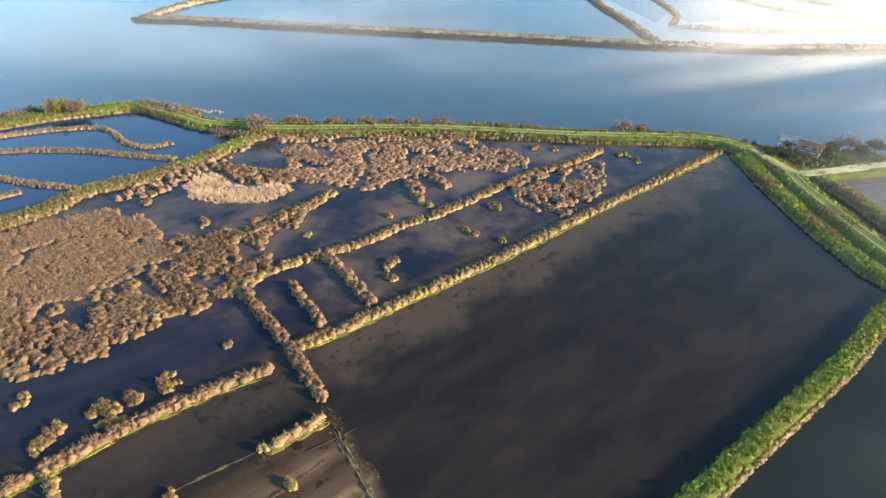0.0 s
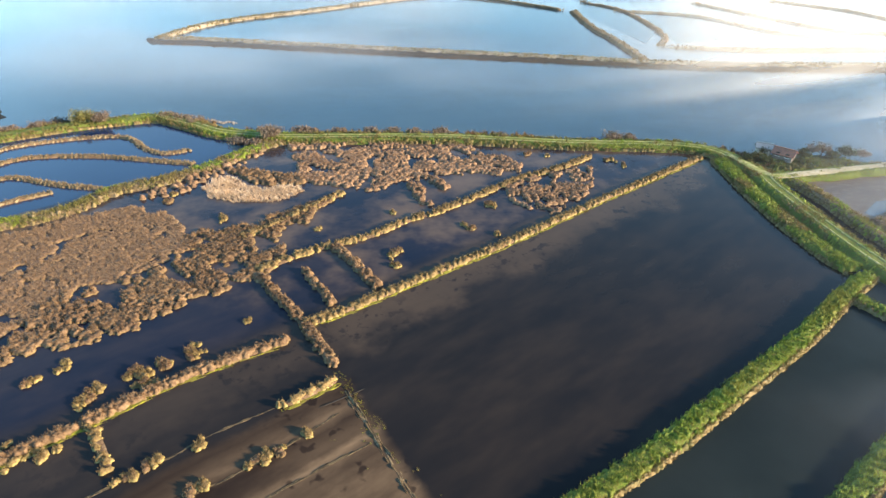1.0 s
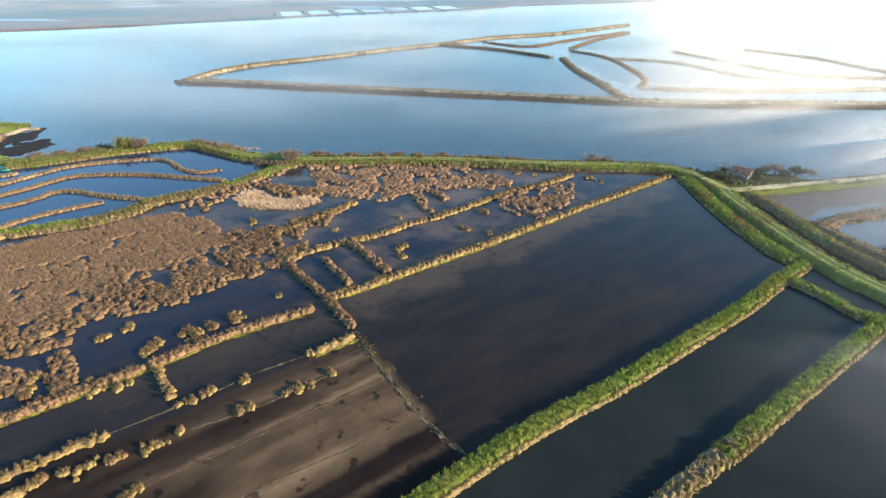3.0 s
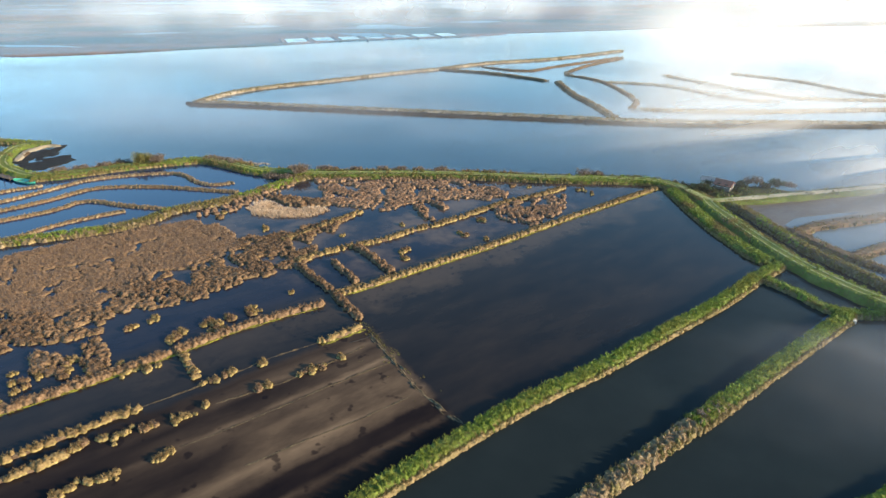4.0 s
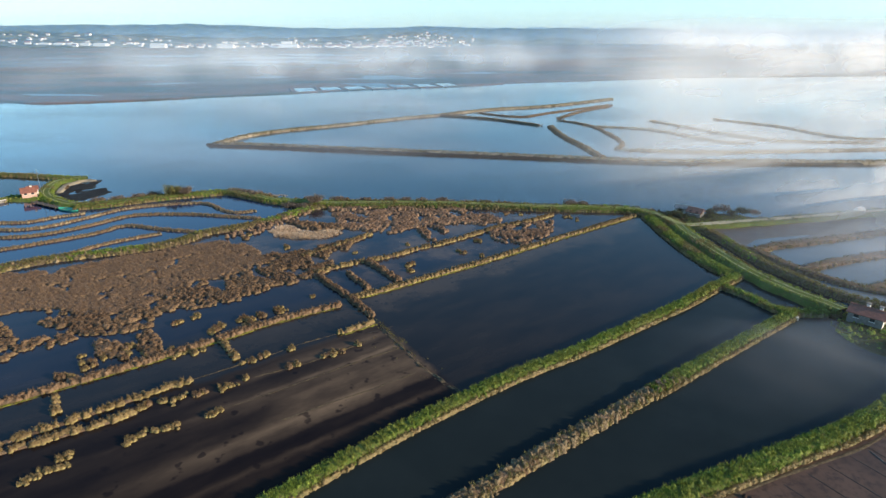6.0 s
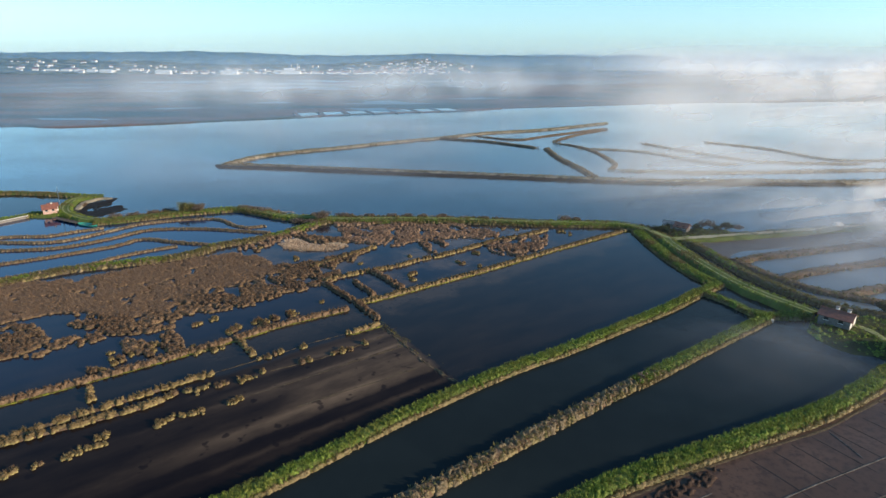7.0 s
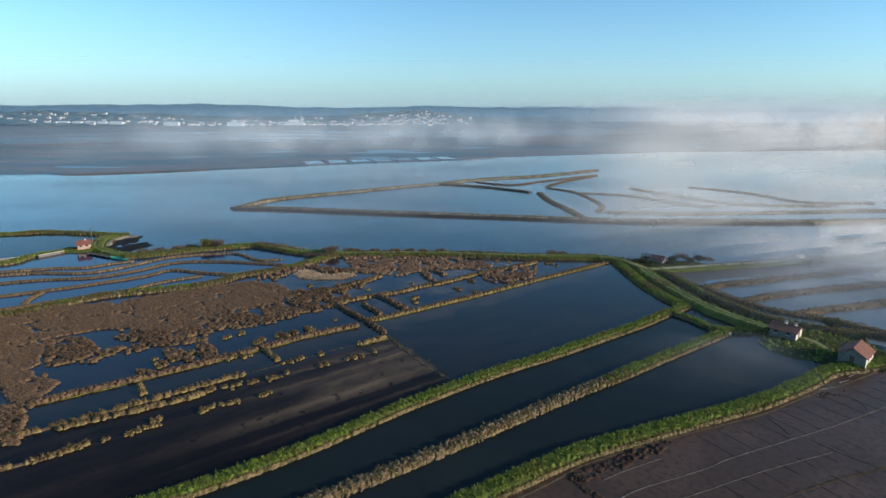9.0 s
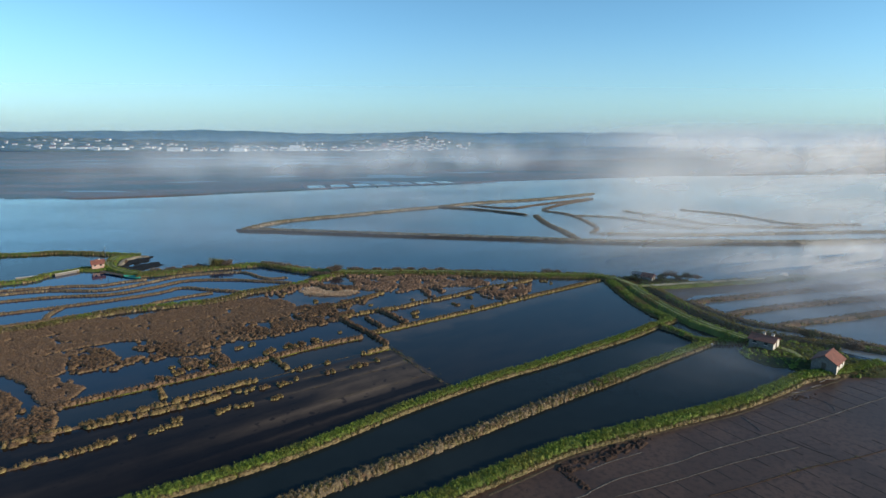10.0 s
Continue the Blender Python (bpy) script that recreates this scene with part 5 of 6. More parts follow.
for i in range(30):
    row = i % 9
    yy = 470 + row * 95 + RNG.uniform(-25, 25)
    xx = RNG.uniform(-0.62, 0.08) * (yy + 101) + RNG.uniform(-20, 20)
    if i % 2 and yy < 900:
        yy += 420
    if yy < 585 + (xx - 60) * 0.47 + 25:
        yy += 110
    w, hgt, sk = RNG.uniform(12, 38) * (0.6 + yy / 900), RNG.uniform(6, 16) * (0.7 + yy / 900), RNG.uniform(-40, 40)
    sheet(f"water_flat_{i + 1}", [(xx - w, yy - hgt * RNG.uniform(0.5, 1)), (xx + RNG.uniform(-0.4, 0.4) * w, yy - hgt * RNG.uniform(0.5, 1.2)), (xx + w, yy - hgt * RNG.uniform(0.2, 1)), (xx + w * RNG.uniform(0.6, 1.1) + sk, yy + hgt * RNG.uniform(0.4, 1)), (xx + RNG.uniform(-0.4, 0.4) * w + sk, yy + hgt * RNG.uniform(0.6, 1.3)), (xx - w * RNG.uniform(0.6, 1.0) + sk, yy + hgt * RNG.uniform(0.3, 0.9))], 0.2 + 0.005 * i, WETFLAT, "wet far salt pan with the sky's blue in its colour", "pan")
far_dike = [(-368, 391), (-332, 399), (-299, 392.5), (-240, 417.5), (-200, 444), (-145, 473), (-105, 499), (-51, 527), (9, 551), (60, 587)]
ob = tagged(new("levee"), "low dyke along the far river shore", "levee", kind="structure")
part("bank", ridge_mesh("bank", far_dike, 7, 3, 0.8, 0.3, 2.0, 0.2, 470), FLAT, ob)
for i in range(7):
    x0, y0 = -135 + i * 22, 478 + i * 10.5
    tagged(part("pan_dike", ridge_mesh("pan_dike", [(x0, y0), (x0 - 8, y0 + 22), (x0 - 14, y0 + 44)], 3.5, 1.2, 0.7, 0.2, 2, 0.2, 480 + i), FLAT), "thin dike between far salt pans", "dike", "far pan dikes", "structure")
    sheet(f"water_strip_{i + 1}", [(x0 + 3, y0 + 4), (x0 + 19, y0 + 11), (x0 + 6, y0 + 46), (x0 - 10, y0 + 40)], 0.25, RIVER, "pale water of a far salt pan", "pan")

# hills on the horizon
hx, hy = np.meshgrid(np.linspace(-4800, 4800, 321), np.linspace(1500, 4800, 101))
hp = np.stack([hx.ravel(), hy.ravel()], 1)


def hill_height(p):
    start = 1650 + 0.42 * np.clip(p[:, 0] + 700, -900, 1600)
    a = np.clip((p[:, 1] - start) / 2100, 0, 1)
    rise = np.sqrt(a) * (0.62 + 0.38 * a)
    h = 0.88 * rise * (52 + 66 * (fractal(p, 0.0013, 77) - 0.47)) + 26 * np.clip(a * 6, 0, 1) * (fractal(p, 0.0045, 78) - 0.5) + 9 * np.clip(a * 6, 0, 1) * (fractal(p, 0.014, 79) - 0.5) - 1.5
    h = h + 24 * np.exp(-((p[:, 0] + 130) / 240) ** 2 - ((p[:, 1] - 2200) / 260) ** 2) * np.clip(a * 12, 0, 1)
    return np.where(p[:, 1] < start, -3.0, h)


hz = hill_height(hp)
hv = np.concatenate([hp, hz[:, None]], 1)
hf = [(j * 321 + i, j * 321 + i + 1, (j + 1) * 321 + i + 1, (j + 1) * 321 + i) for j in range(100) for i in range(320)]
hill_me = mesh_of("hills", hv, hf)
for p in hill_me.polygons:
    p.use_smooth = True
tagged(part("hills", hill_me, WOODS), "low wooded hills on the blue horizon", "hills", kind="structure")
edge_path = tagged(new("footpath"), "narrow trodden mud path along the dyke foot", "path", kind="structure")
part("tread", ribbon([(8, -18.5), (17.4, -11.9), (22, -8.2), (27.6, -5.2), (33.5, -2.3), (46, 3.1), (59.2, 8.4), (67.7, 13.2), (76.6, 18.3), (84, 21.6), (94.9, 27.6)], 0.0, 0.8, 0.07), RIDGE, edge_path)
wp, wu = strip_points([(-13, 44.8), (-19, 41.4), (-26.3, 36.5), (-30.7, 32.6), (-42, 24)], -0.3, 0.3, 5.0, 680)
wk = fractal(wp, 0.2, 681) > 0.52
tagged(part("weed", scatter_mesh("weed", TUFTS, wp[wk], RNG.uniform(0.25, 0.55, int(wk.sum())), 0.0, 682), ALGA), "yellow-green weed along a mud ridge", "weed", kind="stuff")
for i, outline in enumerate(([(-14, 46.9), (-12.6, 46.4), (-11.1, 43.1), (-12, 42.8)], [(-12.2, 42.4), (-11, 43), (-8.3, 39.6), (-9, 38.8)], [(-9.4, 39.2), (-8.4, 39.8), (-6.3, 37), (-7.2, 36.4)], [(-13.2, 35.6), (-12.4, 36.4), (-7.8, 37.6), (-8, 36.8)], [(-6.8, 36.2), (-6, 36), (-3.4, 30.8), (-4.2, 30.6)])):
    marsh(outline, "soft yellow-green algae at the mud's edge", 12.0, 0.45, 0.34, ALGA, 840 + i, TUFTS, 0.5, "algae_mat", 0.04)
tagged(part("mud_ridge", ridge_mesh("mud_ridge", [(-12.6, 44), (-10.6, 40.8), (-7.6, 36.2), (-4.9, 31.8), (-2.6, 28), (1.2, 23.4), (3.2, 21.4)], 1.1, 0.3, 0.012, 0.3, 0.3, 0.06, 310), SOIL), "low pale mud ridge at the edge of the lagoon", "mud ridge", "mud ridges", "structure")
# Plank-like dark line, made up here as a low clay ridge.
tagged(part("mud_ridge", ridge_mesh("mud_ridge", [(-15.2, 40.3), (-12.7, 41.8), (-9.6, 43.8)], 0.26, 0.08, 0.06, 0.05, 0.3, 0.04, 309), DIVIDER), "thin dark plank-like line, built as a low ridge", "mud ridge", "mud ridges", "structure")
PEBBLES = [cushion(160 + i, 0.24, 0.12, 0, 0.1, 6, 2) for i in range(5)]
kp, ku = strip_points([(-63.4, 141.6), (-60.7, 140.2), (-58.4, 139.0), (-57.2, 140.0), (-55.4, 138.8)], -0.5, 0.5, 9.0, 696)
tagged(part("groyne", scatter_mesh("groyne", PEBBLES, kp, RNG.uniform(1.0, 2.2, len(kp)), -0.05, 697), GREYWALL), "low groyne of grey stones at the river bank", "stones", kind="stuff")

# ---- buildings ----


def box(bm, x0, y0, z0, x1, y1, z1):
    v = [bm.verts.new(c) for c in ((x0, y0, z0), (x1, y0, z0), (x1, y1, z0), (x0, y1, z0), (x0, y0, z1), (x1, y0, z1), (x1, y1, z1), (x0, y1, z1))]
    for q in ((3, 2, 1, 0), (4, 5, 6, 7), (0, 1, 5, 4), (1, 2, 6, 5), (2, 3, 7, 6), (3, 0, 4, 7)):
        bm.faces.new([v[i] for i in q])


def boxes(*list_of):
    bm = bmesh.new()
    for b in list_of:
        box(bm, *b)
    return bm


def gable_walls(lx, ly, eave, peak):
    """Walls of a house with its ridge along x; the gables stand at both ends."""
    bm = bmesh.new()
    a = [bm.verts.new((sx * lx / 2, sy * ly / 2, z)) for z in (-0.4, eave) for sx, sy in ((-1, -1), (1, -1), (1, 1), (-1, 1))]
    g0, g1 = bm.verts.new((-lx / 2, 0, peak)), bm.verts.new((lx / 2, 0, peak))
    for q in ((a[0], a[1], a[5], a[4]), (a[2], a[3], a[7], a[6]), (a[1], a[2], a[6], g1, a[5]), (a[3], a[0], a[4], g0, a[7]), (a[3], a[2], a[1], a[0])):
        bm.faces.new(q)
    return bm


def roof_slab(lx, ly, eave, peak, side, over=0.35, thick=0.14, waves=0):
    """One slope of a tiled roof, with thickness and rows of round tiles."""
    bm = bmesh.new()
    run = ly / 2 + over
    slope = (peak - eave) / (ly / 2)
    n = waves * 2 if waves else 1
    xs = np.linspace(-lx / 2 - over, lx / 2 + over, n + 1)
    top, bot = [], []
    for i, x in enumerate(xs):
        lift = thick + (0.012 if i % 2 else 0.0)
        top.append([bm.verts.new((x, 0, peak + lift)), bm.verts.new((x, side * run, peak - slope * run + lift))])
        bot.append([bm.verts.new((x, 0, peak + 0.01)), bm.verts.new((x, side * run, peak - slope * run + 0.01))])
    for i in range(n):
        bm.faces.new((top[i][0], top[i + 1][0], top[i + 1][1], top[i][1]))
        bm.faces.new((bot[i][0], bot[i][1], bot[i + 1][1], bot[i + 1][0]))
        bm.faces.new((top[i][1], top[i + 1][1], bot[i + 1][1], bot[i][1]))
        bm.faces.new((top[i + 1][0], top[i][0], bot[i][0], bot[i + 1][0]))
    bm.faces.new((top[0][0], top[0][1], bot[0][1], bot[0][0]))
    bm.faces.new((top[n][1], top[n][0], bot[n][0], bot[n][1]))
    bmesh.ops.recalc_face_normals(bm, faces=bm.faces[:])
    return bm


def shed(x, y, z, turn, lx, ly, eave, peak, wall_mat, label, chimneys=(), door_end=1, windows=(), lean_to=False, white_end=False, white_side=False, roof_mat=None):
    h = tagged(new("shed"), label, "house", "farm sheds on the dykes")
    h.matrix_basis = pose(x, y, z, 0, 0, turn)
    part("wall", gable_walls(lx, ly, eave, peak), wall_mat, h)
    for side in (-1, 1):
        part("roof", roof_slab(lx, ly, eave, peak, side, waves=int(lx / 0.45)), roof_mat or ROOF, h, "worn roof slope")
    part("ridge_cap", boxes((-lx / 2 - 0.35, -0.14, peak + 0.1, lx / 2 + 0.35, 0.14, peak + 0.24)), roof_mat or ROOF, h)
    xe = door_end * lx / 2
    d = part("door", boxes(*[(min(xe, xe + door_end * 0.06), -0.45, 0.0, max(xe, xe + door_end * 0.06), 0.45, 2.0)]), DARKWOOD, h, "dark plank door")
    part("lintel", boxes((min(xe, xe + door_end * 0.09), -0.6, 2.0, max(xe, xe + door_end * 0.09), 0.6, 2.14)), GREYWALL, d)
    for wx, side in windows:
        y0 = side * ly / 2
        w = part("window", boxes((wx - 0.4, min(y0, y0 + side * 0.05), 1.0, wx + 0.4, max(y0, y0 + side * 0.05), 1.9)), GLASS, h, "small dark window")
        part("sill", boxes((wx - 0.5, min(y0, y0 + side * 0.14), 0.9, wx + 0.5, max(y0, y0 + side * 0.14), 0.99)), PLASTER, w)
    for cx, cy in chimneys:
        top = peak - abs(cy) * (peak - eave) / (ly / 2)
        c = part("chimney", boxes((cx - 0.3, cy - 0.3, top - 0.3, cx + 0.3, cy + 0.3, top + 0.9)), PLASTER, h, "white plastered chimney")
        part("chimney_cap", boxes((cx - 0.4, cy - 0.4, top + 0.9, cx + 0.4, cy + 0.4, top + 1.05)), GREYWALL, c)
    # Sun-facing walls get a white coat; sunlight is put into their colour.
    if white_end:
        bm = bmesh.new()
        xw = lx / 2 + 0.004
        ring = [(-ly / 2, -0.3), (ly / 2, -0.3), (ly / 2, eave), (0, peak), (-ly / 2, eave)]
        a = [bm.verts.new((xw, q, k)) for q, k in ring]
        b = [bm.verts.new((xw + 0.035, q, k)) for q, k in ring]
        bm.faces.new(b)
        for k in range(5):
            bm.faces.new((a[k], a[(k + 1) % 5], b[(k + 1) % 5], b[k]))
        bmesh.ops.recalc_face_normals(bm, faces=bm.faces[:])
        part("sunlit_gable", bm, PLASTER, h, "gable end in a paler, sunlit wall colour")
    if white_side:
        part("sunlit_side", boxes((-lx / 2, -ly / 2 - 0.04, -0.3, lx / 2, -ly / 2 - 0.004, eave)), PLASTER, h, "long wall in a paler, sunlit wall colour")
    if lean_to:
        part("porch_roof", boxes((xe + door_end * 0.1 - 0.0, -ly * 0.45, eave - 0.35, xe + door_end * 1.9, ly * 0.3, eave - 0.22)), ROOF, h)
        for sy in (-0.42, 0.27):
            part("porch_post", boxes((xe + door_end * 1.75 - 0.09, ly * sy - 0.09, -0.3, xe + door_end * 1.75 + 0.09, ly * sy + 0.09, eave - 0.34)), PLASTER, h)
    return h


def knoll(poly_centre, rx, ry, height, label, seed, name="knoll", mat=None, grass=None):
    """A low grassy rise on which sheds stand."""
    bm = bmesh.new()
    cx, cy = poly_centre
    rings, seg = 7, 36
    g = np.random.default_rng(seed)
    lob = 1 + 0.12 * np.array([math.sin(3 * s / seg * 6.283 + seed) + 0.6 * math.sin(5 * s / seg * 6.283) for s in range(seg)])
    prev = None
    mid = bm.verts.new((cx, cy, height))
    for k in range(1, rings + 1):
        t = k / rings
        z = height if t < 0.6 else height - (height + 0.35) * ((t - 0.6) / 0.4) ** 1.3
        ring = [bm.verts.new((cx + rx * t * lob[s] * math.cos(s / seg * 6.283), cy + ry * t * lob[s] * math.sin(s / seg * 6.283), z + g.uniform(-0.05, 0.05))) for s in range(seg)]
        for s in range(seg):
            if prev is None:
                bm.faces.new((mid, ring[s], ring[(s + 1) % seg]))
            else:
                bm.faces.new((prev[s], ring[s], ring[(s + 1) % seg], prev[(s + 1) % seg]))
        prev = ring
    for f in bm.faces:
        f.smooth = True
    ob = tagged(part(name, bm, mat or TURF), label, "ground", kind="structure")
    n = int(rx * ry * 7)
    p = np.stack([g.uniform(-1, 1, n), g.uniform(-1, 1, n)], 1)
    p = p[(p ** 2).sum(1) < 0.85]
    t = np.sqrt((p ** 2).sum(1))
    z = np.where(t < 0.6, height, height - (height + 0.35) * (np.clip(t - 0.6, 0, 1) / 0.4) ** 1.3)
    part("grass", scatter_mesh("grass", TUFTS, p * (rx, ry) + (cx, cy), g.uniform(0.5, 1.1, len(p)), z - 0.05, seed), grass or GRASS, ob, "short green grass", "stuff")
    few = g.random(len(p)) < 0.5 * (0.3 + fractal(p * (rx, ry), 0.25, seed))
    part("herb_clumps", rush_mesh("herb_clumps", (p * (rx, ry) + (cx, cy))[few], g.uniform(0.25, 0.6, int(few.sum())), z[few].clip(0) + g.uniform(0.1, 0.5, int(few.sum())), 0.25, seed + 2, 0.4, 1.2), grass or GRASS, ob, "lumpy herbs and weeds", "stuff")
    return ob


knoll((90.5, 42), 14.5, 11, 0.9, "grassy rise round the farm sheds", 3, mat=DARKTURF, grass=GRASS)
knoll((97, 33.5), 13, 7, 0.9, "grassy rise beside the salt pans", 4, mat=DARKTURF, grass=DARKGRASS)
knoll((82, 115), 17, 5.5, 0.9, "scrubby green rise beside the river road", 5, mat=DARKTURF, grass=DARKGRASS)
knoll((-142, 133), 9, 5, 0.8, "grassy landing round the left house", 6)
shed(85.0, 46.0, 0.88, -46, 5.9, 4.5, 1.9, 2.75, GREYWALL, "terracotta-roofed salt shed, its sunlit end coloured white", [(-0.4, 0.9), (1.8, 0.7)], 1, ((-1.5, -1), (1.2, -1)), False, True)
shed(92.4, 31.4, 0.88, 43, 6.4, 5.2, 2.2, 3.8, GREYWALL, "terracotta-roofed boat shed beside the salt pans", [], -1, ((-1, -1), (1.5, -1)), False, False, True)
shed(78.4, 116.2, 0.9, -42, 4.2, 3.2, 1.5, 2.4, GREYWALL, "red-roofed hut half hidden by shrubs", [], 1, ((-1, -1), (1, -1)))
shed(75.2, 119.6, 0.9, -25, 3.0, 2.4, 1.7, 2.3, PLASTER, "small white shed with a pale metal roof", [], 1, (), roof_mat=METAL)
shed(-142.0, 136.6, 0.8, 35, 3.0, 2.6, 1.7, 2.5, PLASTER, "small white outhouse beside the pink house", [], 1, ())
shed(-140.6, 132.6, 0.8, 35, 4.2, 3.2, 1.9, 3.0, RUST, "pink-walled house with a red roof beside the water", [(0.8, 0.4)], 1, ((-1, -1), (1, -1)))


def moored_boat(x, y, z, turn, length, material, label, name="rowing_boat"):
    b = tagged(new(name), label, "boat")
    b.matrix_basis = pose(x, y, z, 0, 0, turn)
    bm = bmesh.new()
    n, half = 12, length / 2
    rows = []
    for i in range(n + 1):
        t = -1 + 2 * i / n
        w = 0.16 * length * (1 - abs(t) ** 2.6) + 0.02
        rows.append([bm.verts.new((t * half, sx * w * k, h + 0.18 * t * t)) for sx, k, h in ((-1, 1, 0.55), (-1, 0.75, 0.05), (1, 0.75, 0.05), (1, 1, 0.55), (1, 0.9, 0.52), (1, 0.65, 0.15), (-1, 0.65, 0.15), (-1, 0.9, 0.52))])
    for i in range(n):
        for k in range(8):
            bm.faces.new((rows[i][k], rows[i + 1][k], rows[i + 1][(k + 1) % 8], rows[i][(k + 1) % 8]))
    bm.faces.new(rows[0][::-1])
    bm.faces.new(rows[n])
    part("hull", bm, material, b)
    for t in (-0.4, 0.3):
        part("thwart", boxes((t * half - 0.15, -0.13 * length, 0.36, t * half + 0.15, 0.13 * length, 0.42)), DARKWOOD, b)
    return b


moored_boat(-120, 119.8, -0.1, -18, 8.5, GREENP, "green-painted wooden boat moored by the landing")

# landing stage and mast by the left house
st = tagged(new("landing_stage"), "dark wooden landing stage on posts", "jetty")
st.matrix_basis = pose(-130, 124.3, 0, 0, 0, -28)
part("deck", boxes((-7, -0.9, 0.45, 7, 0.9, 0.56)), DARKWOOD, st)
for px in (-6.5, -3.2, 0, 3.2, 6.5):
    for py in (-0.8, 0.8):
        part("post", boxes((px - 0.1, py - 0.1, -0.9, px + 0.1, py + 0.1, 1.0)), DARKWOOD, st)
mast = tagged(new("mast"), "thin grey mast beside the house", "mast")
mast.matrix_basis = pose(-139.5, 137, 0.7)
part("pole", boxes((-0.06, -0.06, 0, 0.06, 0.06, 8.5)), METAL, mast)
part("crosspiece", boxes((-0.7, -0.04, 7.2, 0.7, 0.04, 7.3)), METAL, mast)
for i, (x, y, tn, ln) in enumerate(((-158, 116.8, 35, 8), (-148.2, 124.6, 60, 9))):
    w = tagged(new("sluice_wall"), "low white sluice wall on the dyke", "wall", "white sluice walls")
    w.matrix_basis = pose(x, y, 0, 0, 0, tn)
    part("wall", boxes((-ln / 2, -0.2, -0.3, ln / 2, 0.2, 0.9)), GREYWALL, w)
    part("coping", boxes((-ln / 2 - 0.1, -0.26, 0.9, ln / 2 + 0.1, 0.26, 0.97)), PLASTER, w)

# parked van on the far road
van = tagged(new("van"), "white van parked on the misty road", "van")
van.matrix_basis = pose(132.6, 120.9, 1.26, 0, 0, 14) @ Matrix.Scale(0.68, 4)
bm = boxes((-2.3, -0.95, 0.35, 1.5, 0.95, 2.1), (1.5, -0.93, 0.35, 2.4, 0.93, 1.2))
bmesh.ops.bevel(bm, geom=bm.edges[:], offset=0.1, segments=2)
part("body", bm, WHITE, van)
part("windscreen", boxes((1.5, -0.8, 1.25, 1.56, 0.8, 1.9)), GLASS, van)
for sx in (-1.5, 1.5):
    for sy in (-0.9, 0.9):
        bm = bmesh.new()
        bmesh.ops.create_cone(bm, cap_ends=True, segments=16, radius1=0.36, radius2=0.36, depth=0.22, matrix=pose(sx, sy, 0.36, 90))
        part("wheel", bm, DARKWOOD, van)

# sluice on the little dam, white posts and stones
for x, y in ((76.2, 50.0), (77.2, 50.3), (75.2, 49.6), (81.3, 50.6), (72.4, 48.0)):
    s = tagged(new("stone"), "pale stone block at the sluice", "stone", "sluice stones")
    s.matrix_basis = pose(x, y, 0.5, 0, 0, RNG.uniform(0, 90))
    bm = boxes((-0.45, -0.25, -0.6, 0.45, 0.25, 0.12))
    bmesh.ops.bevel(bm, geom=bm.edges[:], offset=0.08, segments=2)
    part("block", bm, PLASTER, s)

for x, y, tn, ln in ((78.2, 19.2, 20, 3.2), (79.6, 20.3, -35, 2.2), (84.5, 22.6, 28, 4.0), (87.6, 25.2, 35, 3.0), (90.3, 26.3, 12, 3.4)):
    w = tagged(new("plank"), "weathered pale plank lying at the dyke foot", "plank", "loose planks")
    w.matrix_basis = pose(x, y, 0.12, 0, 3, tn)
    part("board", boxes((-ln / 2, -0.11, -0.06, ln / 2, 0.11, 0.0)), GREYWALL, w)

# ---- trees and shrubs ----


def limb(bm, a, b, r0, r1, seg=6):
    a, b = Vector(a), Vector(b)
    q = (b - a).to_track_quat("Z", "Y")
    rings = [[bm.verts.new(c + q @ Vector((r * math.cos(k / seg * 6.283), r * math.sin(k / seg * 6.283), 0))) for k in range(seg)] for c, r in ((a, r0), (b, r1))]
    for k in range(seg):
        bm.faces.new((rings[0][k], rings[0][(k + 1) % seg], rings[1][(k + 1) % seg], rings[1][k]))


